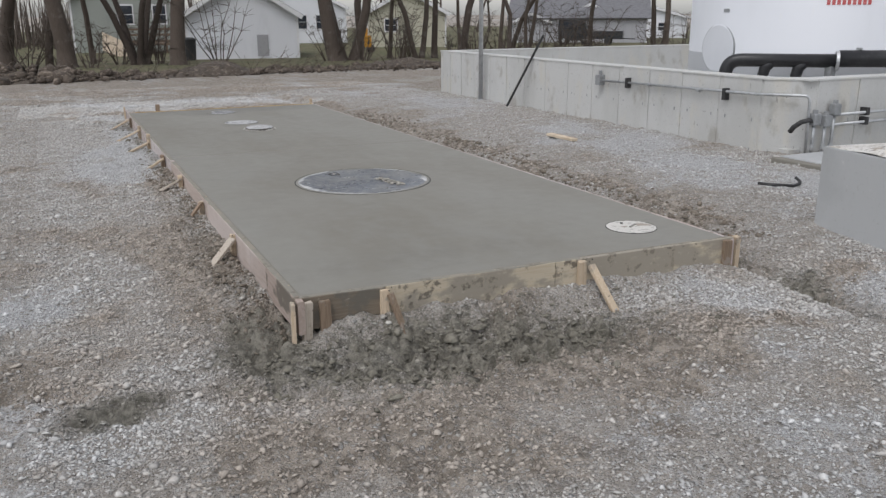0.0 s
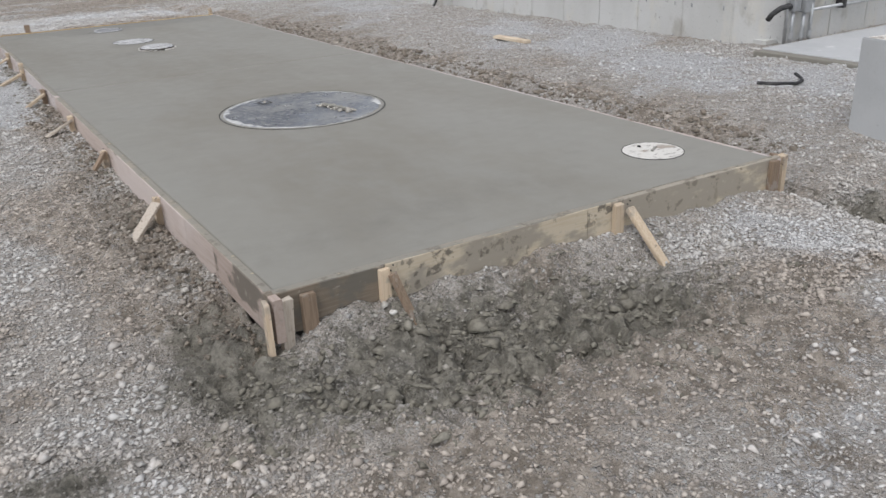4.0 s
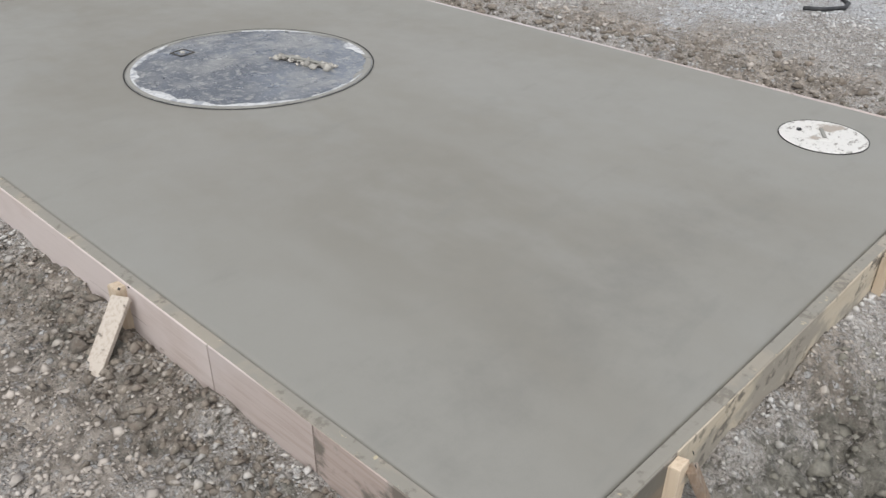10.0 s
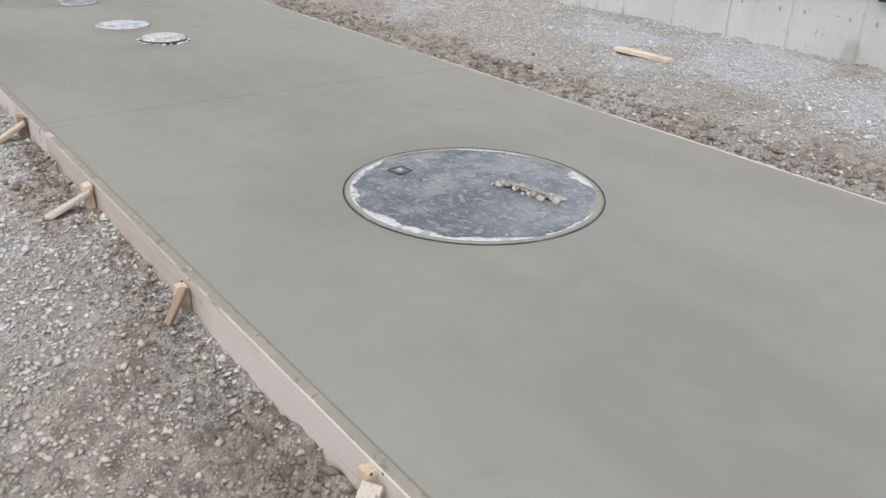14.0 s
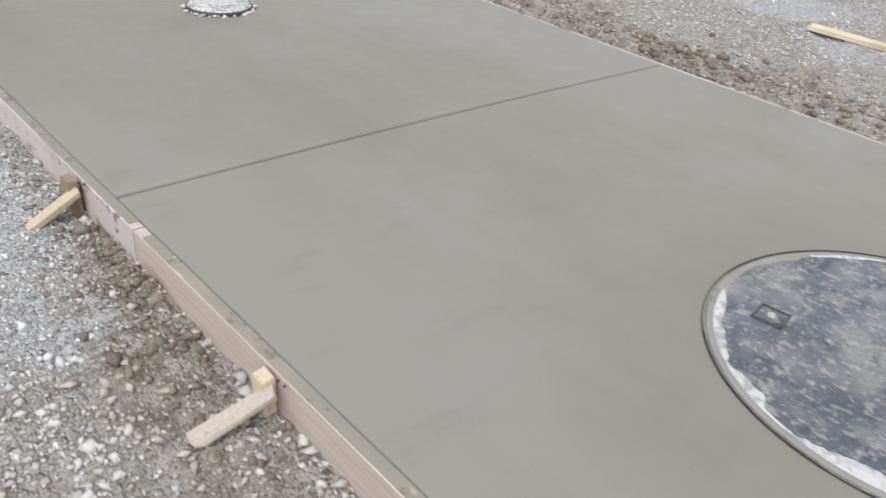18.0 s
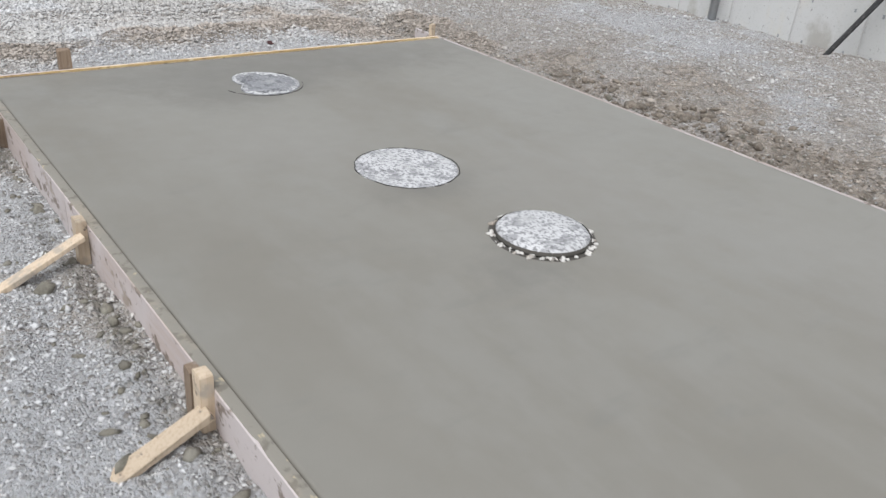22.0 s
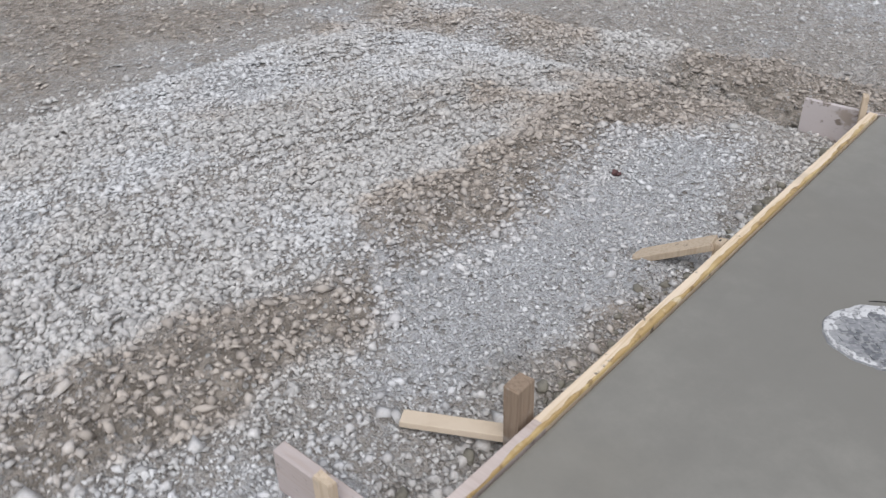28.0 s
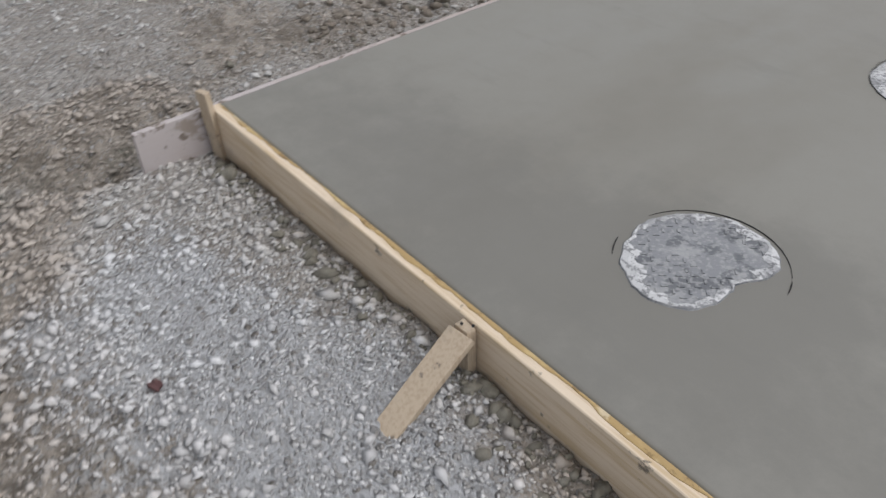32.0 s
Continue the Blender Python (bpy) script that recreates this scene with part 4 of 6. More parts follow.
def stake(at, top, foot, wide, thick, turn, mat, lean=(0, 0), parent=form, label="", point=True):
    """An upright stake with a bevelled top and a pointed foot in the ground."""
    bm = bmesh.new()
    r = wood_rng
    h, w, t = top - foot, wide / 2, thick / 2
    levels = [(0.0, 0.25 if point else 1), (0.10, 1), (0.6 * h, 1), (h - 0.006, 1), (h, 0.9)]
    rings = []
    for z, f in levels:
        dx, dy = lean[0] * z, lean[1] * z
        rings.append([bm.verts.new((sx * w * f + dx + r.uniform(-0.001, 0.001), sy * t * (0.9 if f < 1 else 1) + dy, z + (r.uniform(-0.004, 0.004) if z == h else 0))) for sx, sy in ((-1, -1), (1, -1), (1, 1), (-1, 1))])
    for a, b in zip(rings, rings[1:]):
        for k in range(4):
            bm.faces.new((a[k], a[(k + 1) % 4], b[(k + 1) % 4], b[k]))
    bm.faces.new(rings[0][::-1])
    bm.faces.new(rings[-1])
    bmesh.ops.transform(bm, matrix=pose(at[0], at[1], foot, 0, 0, turn), verts=bm.verts)
    ob = part("stake", bm, mat, parent, label)
    ob.matrix_parent_inverse = parent.matrix_world.inverted()
    return ob


def kicker(a, b, wide, thick, mat, parent=form, label="", spin=0.0):
    """A diagonal lath from its nailed end a to its end b in the ground."""
    a, b = Vector(a), Vector(b)
    bm = bmesh.new()
    ln = (b - a).length
    box(bm, (-wide / 2, -thick / 2, 0), (wide / 2, thick / 2, ln), 0.003, None, 0.004, wood_rng)
    turn = (b - a).to_track_quat("Z", "Y").to_matrix().to_4x4()
    bmesh.ops.transform(bm, matrix=Matrix.Translation(a) @ turn @ pose(0, 0, 0, 0, 0, spin), verts=bm.verts)
    brace = part("kicker", bm, mat, parent, label)
    brace.matrix_parent_inverse = parent.matrix_world.inverted()
    for o in (-0.014, 0.016):
        bm = bmesh.new()
        lathe(bm, [(0.0045, 0), (0.0045, 0.002), (0, 0.0025)], 8, (o, 0.024 + o * 0.4, 0))
        bmesh.ops.transform(bm, matrix=Matrix.Translation(a) @ turn @ pose(0, 0, 0, 0, 0, spin) @ pose(0, thick / 2, 0, -90, 0, 0), verts=bm.verts)
        part("nail_head", bm, m_black, brace)
    return brace

# left side: stake against the plank and a kicker out to the ground: (kicker y, stake y, stake top, kicker foot x, foot y, lath width)
LEFT = [(1.578, 1.62, -0.012, -0.212, 1.484, 0.055), (2.85, 2.88, -0.03, -0.14, 2.77, 0.03), (3.985, 4.03, -0.004, -0.24, 4.065, 0.055), (5.27, 5.31, 0.004, -0.215, 5.29, 0.05), (6.69, 6.725, 0.055, -0.32, 6.68, 0.055), (7.79, 7.83, 0.025, -0.36, 7.77, 0.05), (9.10, 9.145, -0.01, -0.345, 9.12, 0.075)]
LEFT_MATS = [m_stake_white, m_stake_dark, m_stake_white, m_stake, m_stake, m_stake, m_stake]
for n, (y, sy, top, fx, fy, wide) in enumerate(LEFT):
    face = left_edge(sy) - GAP - BOARD
    stake((face - 0.021, sy), top, -0.42, 0.05, 0.038, 90, m_stake if n % 3 or not n else m_stake_dark, (0, wood_rng.uniform(-0.03, 0.03)))
    if n in (3, 4):
        stake((face - 0.019, sy + 0.07), top - 0.03, -0.40, 0.045, 0.035, 90, m_stake_dark)
    kicker((face - (0.022 if n < 6 else 0.042), y, -0.03 if n != 4 else -0.05), (fx, fy, height(fx, fy) - 0.02), wide, 0.022, LEFT_MATS[n], spin=0)
# stake near the free end of the long plank
stake((left_edge(9.96) - GAP - BOARD - 0.014, 9.965), 0.075, -0.45, 0.05, 0.025, 90, m_stake, (0.0, 0.02))
# front: corner stakes, short stake, two braced stakes, far corner stakes
stake((-0.022, 0.02), -0.006, -0.45, 0.07, 0.022, 80, m_stake, (0.02, 0))
stake((0.045, 0.036), -0.012, -0.36, 0.05, 0.03, 8, m_stake_white, (0.05, -0.03), label="whitish weathered short stake")
stake((0.165, 0.042), -0.018, -0.36, 0.06, 0.03, 0, m_stake_dark, (-0.02, -0.02))
stake((0.505, 0.034), -0.008, -0.45, 0.045, 0.03, 0, m_stake, (0.0, 0.0))
kicker((0.53, 0.012, -0.03), (0.585, -0.075, height(0.585, -0.075) - 0.05), 0.035, 0.024, m_stake_dark, spin=0, label="dark wet lath")
stake((1.80, -0.006), -0.005, -0.45, 0.055, 0.03, 0, m_stake, (0, 0))
kicker((1.86, -0.022, -0.035), (1.885, -0.28, height(1.885, -0.28) - 0.04), 0.05, 0.024, m_stake, spin=0)
stake((2.95, -0.038), -0.002, -0.4, 0.06, 0.03, 0, m_stake_dark)
stake((3.055, -0.01), 0.004, -0.4, 0.045, 0.035, 90, m_stake)
stake((3.085, 0.06), -0.01, -0.4, 0.05, 0.035, 90, m_stake_dark)
# back: dark stub, braced stake, corner stake
stake((0.45, 9.80), 0.105, -0.4, 0.065, 0.045, 0, m_stake_dark, (0, 0.02), label="short dark stub standing proud of the plank")
stake((1.545, 9.784), -0.002, -0.4, 0.05, 0.03, 0, m_stake)
kicker((1.535, 9.80, -0.012), (1.515, 10.075, height(1.515, 10.075) - 0.015), 0.075, 0.024, m_stake, spin=0)
stake((2.955, 9.752), 0.085, -0.42, 0.045, 0.025, 20, m_stake, (0.02, 0.05))
kicker((0.46, 9.83, -0.085), (0.345, 10.11, height(0.345, 10.11) + 0.02), 0.05, 0.02, m_foam, spin=0, label="pale thin lath leaning from the stub to the gravel")

# ---- lids ----
# large lid
cx, cy, r = LIDS[0]
lid = thing("manhole_lid", "large round blue-grey steel lid caked with dried cement", "manhole lid", "tank lids", at=(cx, cy, 0))
bm = bmesh.new()
lathe(bm, [(0, 0.004), (r - 0.035, 0.003), (r - 0.018, 0.001), (r - 0.016, -0.02), (0, -0.02)], 96)
part("plate", bm, m_lid, lid)
bm = bmesh.new()
lathe(bm, [(r - 0.052, 0.0044), (r - 0.04, 0.0050), (r - 0.0205, 0.004), (r - 0.02, 0.001)], 96)
for v in bm.verts:
    a = math.atan2(v.co.y, v.co.x)
    if math.hypot(v.co.x, v.co.y) < r - 0.046:
        k = 1 + 0.015 - 0.16 * max(0.0, float(layered(3 * math.cos(a), 3 * math.sin(a), 1.6, 8)) - 0.48)
        v.co.x, v.co.y = v.co.x * k, v.co.y * k
part("rim", bm, m_lid_rim, lid, "cement-smeared rim")
bm = bmesh.new()
lathe(bm, [(r - 0.0135, 0.0032), (r - 0.0065, 0.0036), (r - 0.0065, 0.003), (r - 0.0135, 0.003)], 96)
for v in bm.verts:
    if math.hypot(v.co.x, v.co.y) < r - 0.010:
        a = math.atan2(v.co.y, v.co.x)
        k = 1 + 0.017 * max(0.0, float(lattice(3 * math.cos(a), 3 * math.sin(a), 1.2, 19)) - 0.5)
        v.co.x, v.co.y = v.co.x * k, v.co.y * k
part("gap", bm, m_black, lid, "dark gap round the plate")
for a0, a1, thick, seed in ((104, 256, 0.062, 3), (262, 300, 0.03, 5), (330, 352, 0.06, 7), (20, 60, 0.015, 9)):
    bm = bmesh.new()
    n_ = int((a1 - a0) * 1.5)
    rows = []
    for k in range(n_ + 1):
        a = radians(a0 + (a1 - a0) * k / n_)
        w = 0.004 + thick * math.sin(math.pi * k / n_) ** 0.5 * max(0.05, 2.4 * float(layered(a * 2.0, 1.0, 2.5, seed)) - 0.75)
        rows.append([bm.verts.new((q * math.cos(a), q * math.sin(a), z)) for q, z in ((r - 0.040, 0.0056), (r - 0.042 - w * 0.5, 0.0070), (r - 0.044 - w, 0.0040))])
    for p, q in zip(rows, rows[1:]):
        for k in range(2):
            bm.faces.new((p[k], p[k + 1], q[k + 1], q[k]))
    bmesh.ops.recalc_face_normals(bm, faces=bm.faces)
    part("cement_smear", bm, m_smear, lid, "white smear of cement at the rim")
# pick hole: a square sunk frame
bm = bmesh.new()
for k in range(4):
    box(bm, (-0.046, 0.039, 0.004), (0.046, 0.046, 0.0075), 0.001, pose(-0.15, 0.400, 0, 0, 0, 90 * k + 8))
part("pick_frame", bm, m_groove, lid)
bm = bmesh.new()
box(bm, (-0.034, -0.034, 0.003), (0.034, 0.034, 0.0062), 0.001, pose(-0.15, 0.400, 0, 0, 0, 8))
part("pick_hole", bm, m_lid, lid)
bm = bmesh.new()
lathe(bm, [(0.014, 0.006), (0.012, 0.012), (0, 0.014)], 12, (-0.15, 0.400, 0))
part("pick_bolt", bm, m_crumb, lid)
bm = bmesh.new()
box(bm, (-0.03, -0.17, 0.003), (0.03, 0.17, 0.0065), 0.002, pose(0.20, -0.175, 0, 0, 0, 14))
part("handle_slot", bm, m_black, lid, "dark handle slot")
bm = bmesh.new()
tube(bm, [(0.163, -0.03, 0.004), (0.170, -0.06, 0.018), (0.195, -0.16, 0.021), (0.228, -0.29, 0.018), (0.236, -0.32, 0.004)], 0.009, 8)
part("handle", bm, m_lid_rim, lid)
crumb_u = rng.uniform(-0.17, 0.17, 150)
crumbs_x, crumbs_y = cx + 0.20 - 0.25 * crumb_u + rng.normal(0, 0.020, 150), cy - 0.175 + crumb_u
crumb = pebbles("cement_crumbs", crumbs_x, crumbs_y, np.clip(0.010 * np.exp(rng.normal(0, 0.45, 150)), 0.004, 0.022), m_crumb, ICO, ICO_F, rng, 0.8, 0.3, np.full(150, 0.006))
tagged(crumb, "tan crumbs of dried cement on the steel lid", "cement crumbs", kind="stuff")


def ring_gap(parent, r0, r1, z, wave=0.0, name="gap"):
    bm = bmesh.new()
    lathe(bm, [(r0, z), (r1, z + 0.0006), (r1, z - 0.003), (r0, z - 0.003)], 64)
    for v in bm.verts:
        a = math.atan2(v.co.y, v.co.x)
        k = 1 + wave * (float(lattice(3 * math.cos(a), 3 * math.sin(a), 2.5, 12)) - 0.5)
        v.co.x, v.co.y = v.co.x * k, v.co.y * k
    return part(name, bm, m_black, parent)


# small white lid at the corner
cx, cy, r = LIDS[1]
lid = thing("manhole_lid", "small round white-painted lid with dark scuffs", "manhole lid", "tank lids", at=(cx, cy, 0))
bm = bmesh.new()
lathe(bm, [(0, 0.005), (r * 0.3, 0.0052), (r * 0.31, 0.0038), (r * 0.36, 0.0038), (r * 0.37, 0.0055), (r - 0.012, 0.005), (r - 0.004, 0.002), (r - 0.004, -0.02)], 64)
part("plate", bm, m_white_lid, lid)
ring_gap(lid, r - 0.004, r + 0.0005, 0.0022)
bm = bmesh.new()
box(bm, (-0.05, -0.008, 0.005), (0.05, 0.008, 0.012), 0.003, pose(0.02, 0.01, 0, 0, 0, 30))
part("pull_bar", bm, m_lid_rim, lid)
bm = bmesh.new()
lathe(bm, [(0.012, 0.004), (0.010, 0.012), (0, 0.013)], 10, (-0.01, 0.10, 0))
part("bolt", bm, m_black, lid)

# raised domed lid in a ring of pale gravel
cx, cy, r = LIDS[2]
lid = thing("manhole_lid", "raised domed chalky lid in a ring of pale pebbles", "manhole lid", "tank lids", at=(cx, cy, 0))
bm = bmesh.new()
lathe(bm, [(0.128, 0.001), (r, 0.0012), (r, -0.01)], 64)
part("seat_ring", bm, m_groove, lid, "dark ring round the dome")
bm = bmesh.new()
lathe(bm, [(0, 0.044), (0.09, 0.042), (0.15, 0.036), (0.172, 0.028), (0.182, 0.016), (0.184, 0.002)], 64)
part("dome", bm, m_chalk_lid, lid, smooth=True)
bm = bmesh.new()
lathe(bm, [(0.1835, 0.022), (0.1875, 0.014), (0.188, 0.002), (0.184, 0.002)], 64)
part("dome_skirt", bm, m_groove, lid, smooth=True)
ang = rng.uniform(0, 6.283, 110)
rad = r - 0.012 + rng.normal(0, 0.007, 110)
peb = pebbles("ring_pebbles", cx + rad * np.cos(ang), cy + rad * np.sin(ang), rng.uniform(0.005, 0.012, 110), m_white_lid, ICO, ICO_F, rng, 0.8, 0.3, np.full(110, 0.001))
tagged(peb, "pale pebbles lying round the domed lid", "pebbles", kind="stuff")

# flush chalky lid
cx, cy, r = LIDS[3]
lid = thing("manhole_lid", "flush round lid speckled with white cement dust", "manhole lid", "tank lids", at=(cx, cy, 0))
bm = bmesh.new()
lathe(bm, [(0, 0.0045), (r * 0.5, 0.005), (r - 0.02, 0.0045), (r - 0.008, 0.002), (r - 0.008, -0.02)], 64)
for v in bm.verts:
    a = math.atan2(v.co.y, v.co.x)
    k = 1 + 0.05 * (float(lattice(3 * math.cos(a), 3 * math.sin(a), 2.5, 33)) - 0.6)
    v.co.x, v.co.y = v.co.x * k, v.co.y * k
part("plate", bm, m_chalk_lid, lid)
ring_gap(lid, r - 0.009, r - 0.005, 0.0022, 0.05)
bm = bmesh.new()
for k in range(5):
    for j in range(5):
        if (k - 2) ** 2 + (j - 2) ** 2 < 6 and lattice(k, j, 0.9, 6) > 0.4:
            box(bm, (-0.012, -0.004, 0.0045), (0.012, 0.004, 0.0085), 0.001, pose((k - 2) * 0.06, (j - 2) * 0.06, 0, 0, 0, 45 if (k + j) % 2 else -45))
tagged(part("tread_pattern", bm, m_chalk_lid, lid), kind="stuff")

# lid half buried by trowelled cement
cx, cy, r = LIDS[4]
lid = thing("manhole_lid", "chequered lid half buried under smeared wet cement", "manhole lid", "tank lids", at=(cx, cy, 0))
bm = bmesh.new()
OUT_A, OUT_W = [0, 30, 55, 75, 100, 120, 140, 158, 175, 190, 205, 220, 240, 270, 300, 330, 360], [0.90, 0.88, 0.90, 0.93, 0.90, 0.84, 0.72, 0.58, 0.50, 0.56, 0.74, 0.88, 0.93, 0.95, 0.93, 0.92, 0.90]
ring = []
for k in range(72):
    a = 2 * math.pi * k / 72
    w = float(np.interp(math.degrees(a), OUT_A, OUT_W)) + 0.05 * (float(lattice(5 * math.cos(a), 5 * math.sin(a), 1.3, 46)) - 0.5) + 0.03 * (float(lattice(14 * math.cos(a), 14 * math.sin(a), 1.3, 47)) - 0.5)
    ring.append((w * r * math.cos(a), w * r * math.sin(a)))
top = [bm.verts.new((x_, y_, 0.0035)) for x_, y_ in ring]
mid = bm.verts.new((0, 0, 0.0045))
low = [bm.verts.new((x_ * 1.02, y_ * 1.02, -0.003)) for x_, y_ in ring]
for k in range(72):
    bm.faces.new((mid, top[k], top[(k + 1) % 72]))
    bm.faces.new((top[k], low[k], low[(k + 1) % 72], top[(k + 1) % 72]))
part("plate", bm, m_bare_lid, lid)
bm = bmesh.new()
for k in range(-6, 7):
    for j in range(-6, 7):
        x_, y_ = k * 0.03, j * 0.03
        a = math.atan2(y_, x_)
        edge = ring[int(round((a % (2 * math.pi)) / (2 * math.pi) * 72)) % 72]
        if math.hypot(x_, y_) < 0.9 * math.hypot(*edge) and lattice(x_, y_, 14.0, 5) > 0.42:
            box(bm, (-0.009, -0.003, 0.003), (0.009, 0.003, 0.0065), 0.0, pose(x_, y_, 0, 0, 0, 45 if (k + j) % 2 else -45))
tagged(part("tread_pattern", bm, m_bare_lid, lid), kind="stuff")
bm = bmesh.new()
rows = []
for k, (x_, y_) in enumerate(ring):
    d = 0.05 + 0.50 * max(0.0, float(layered(4 * math.cos(k / 11.46), 4 * math.sin(k / 11.46), 1.1, 51, 3)) - 0.36)
    rows.append([bm.verts.new((x_ * f, y_ * f, z)) for f, z in ((0.995, 0.0042), (1 - d * 0.5, 0.0075), (1 - d, 0.0046))])
for k in range(72):
    p, q = rows[k], rows[(k + 1) % 72]
    for j in range(2):
        bm.faces.new((p[j], p[j + 1], q[j + 1], q[j]))
bmesh.ops.recalc_face_normals(bm, faces=bm.faces)
part("cement_crust", bm, m_chalk_lid, lid, "white crust of cement round the lid's edge")
for a0, a1 in ((212, 345), (20, 40), (195, 209)):
    bm = bmesh.new()
    pts = [(r * math.cos(radians(a0 + (a1 - a0) * k / 14)), r * math.sin(radians(a0 + (a1 - a0) * k / 14)), 0.0005) for k in range(15)]
    tube(bm, pts, [0.0008 + 0.0014 * math.sin(math.pi * k / 14) for k in range(15)], 5)
    part("rim_edge", bm, m_black, lid, "dark sliver of the lid's rim")

# ---- containment wall round the tank ----
WALL_X, WALL_TOP, WALL_IN = 6.33, 0.725, 0.24
containment = thing("wall_containment", "board-marked pale concrete containment wall streaked with rain stains", "wall", kind="structure", at=(WALL_X, 7.0, -0.1))


def under(ob, parent):
    ob.parent = parent
    ob.matrix_parent_inverse = parent.matrix_world.inverted()
    return ob


def wall_run(a, b, z0, z1, thick, inward, mat, parent, cuts, name="wall_panel"):
    """A cast wall from a to b (plan): a core and, proud of it, one panel between every two cuts (metres from a)."""
    a, b = Vector((*a, 0)), Vector((*b, 0))
    run = (b - a).normalized()
    inn = Vector((*inward, 0)).normalized()
    turn = Matrix((( run.x, inn.x, 0, a.x), (run.y, inn.y, 0, a.y), (0, 0, 1, 0), (0, 0, 0, 1)))
    bm = bmesh.new()
    box(bm, (0, 0.012, z0), ((b - a).length, thick, z1 - 0.004), 0.0, turn)
    bmesh.ops.recalc_face_normals(bm, faces=bm.faces)
    under(part("wall_core", bm, mat), parent)
    r = random.Random(int(a.x * 100 + b.y * 10))
    for c0, c1 in zip(cuts, cuts[1:]):
        bm = bmesh.new()
        off = r.uniform(-0.004, 0.004)
        box(bm, (c0 + 0.011, off, z0), (c1 - 0.011, 0.02, z1 + r.uniform(-0.004, 0.004)), 0.005, turn)
        bmesh.ops.recalc_face_normals(bm, faces=bm.faces)
        under(part(name, bm, mat), parent)
        # dark tie holes of the shuttering
        for u in (c0 + 0.12, c1 - 0.12):
            for z in (z0 + 0.27, z0 + 0.62):
                bm = bmesh.new()
                w = r.uniform(0.006, 0.011)
                box(bm, (u - w, off - 0.0025, z - r.uniform(0.012, 0.03)), (u + w, off + 0.01, z + 0.012), 0.0, turn)
                bmesh.ops.recalc_face_normals(bm, faces=bm.faces)
                under(part("tie_hole", bm, m_box), parent)


SIDE = [3.02, 3.69, 4.36, 5.01, 5.68, 6.34, 6.99, 7.66, 8.32, 8.95, 9.60, 10.2, 10.75, 11.25, 11.7]
wall_run((WALL_X, 3.02), (WALL_X, 11.7), -0.35, WALL_TOP, WALL_IN, (1, 0), m_wall, containment, [y - 3.02 for y in SIDE])
wall_run((6.76, 2.62), (WALL_X, 3.02), -0.35, WALL_TOP, WALL_IN, (0.4, 0.43), m_wall, containment, [0, 0.587])
wall_run((16.0, 2.62), (6.76, 2.62), -0.35, WALL_TOP, WALL_IN, (0, 1), m_wall, containment, [0.66 * k for k in range(15)])
wall_run((WALL_X, 11.7), (16.0, 11.7), -0.35, WALL_TOP, WALL_IN, (0, -1), m_wall, containment, [0.66 * k for k in range(15)])
wall_run((16.0, 2.62), (16.0, 11.7), -0.35, WALL_TOP, WALL_IN, (-1, 0), m_wall, containment, [0.70 * k for k in range(14)])
bm = bmesh.new()
for a, b in (((WALL_X - 0.006, 3.0), (WALL_X + 0.26, 11.72)), ((6.62, 2.61), (16.0, 2.86)), ((6.6, 11.46), (16.0, 11.72))):
    box(bm, (*a, WALL_TOP - 0.002), (*b, WALL_TOP + 0.022), 0.006)
box(bm, (-0.01, -0.31, WALL_TOP - 0.002), (0.26, 0.31, WALL_TOP + 0.020), 0.006, pose(6.545, 2.82, 0, 0, 0, 47))
under(part("wall_cap", bm, m_wall, None, "pale trowelled wall top"), containment)
bm = bmesh.new()
box(bm, (6.5, 2.7, -0.3), (16.0, 11.6, -0.05))
tagged(part("floor_containment", bm, m_wall), "concrete floor inside the containment wall", "floor", kind="structure")

# ---- tank ----
TX, TY, TR = 10.5, 5.9, 2.05
tank = thing("storage_tank", "large upright white painted steel storage tank", "storage tank", at=(TX, TY, -0.05))
bm = bmesh.new()
lathe(bm, [(0, 0), (TR, 0), (TR, 0.9), (TR + 0.004, 0.905), (TR, 0.91), (TR, 5.2), (TR - 0.1, 5.35), (0, 6.0)], 128)
part("shell", bm, m_tank, tank, smooth=True)


def on_tank(deg, z, lift=0.0):
    return Matrix.Translation((TR * math.cos(radians(deg)), TR * math.sin(radians(deg)), z)) @ Matrix.Rotation(radians(deg), 4, "Z") @ Matrix.Rotation(radians(90), 4, "Y") @ Matrix.Translation((0, 0, lift))


bm = bmesh.new()
lathe(bm, [(0.355, -0.10), (0.36, -0.002), (0.35, 0.006), (0, 0.022)], 48)
bmesh.ops.transform(bm, matrix=on_tank(176, 0.98), verts=bm.verts)
part("manway_cover", bm, m_tank, tank, "round white cover plate")
bm = bmesh.new()
lathe(bm, [(0.358, -0.006), (0.370, -0.006), (0.372, -0.10), (0.358, -0.10)], 48)
bmesh.ops.transform(bm, matrix=on_tank(176, 0.98), verts=bm.verts)
part("manway_seam", bm, m_box, tank)
for k in range(9):
    bm = bmesh.new()
    box(bm, (-0.065, -0.022, 0), (0.065, 0.022, 0.006), 0.001)
    bmesh.ops.transform(bm, matrix=on_tank(222.5 + 1.85 * k, 1.68, 0.0), verts=bm.verts)
    part("print_bar", bm, m_red, tank, "faded red print")
bm = bmesh.new()
box(bm, (-0.025, -0.06, 0), (0.025, 0.06, 0.006), 0.001)
bmesh.ops.transform(bm, matrix=on_tank(180, 1.55), verts=bm.verts)
part("small_plate", bm, m_box, tank)

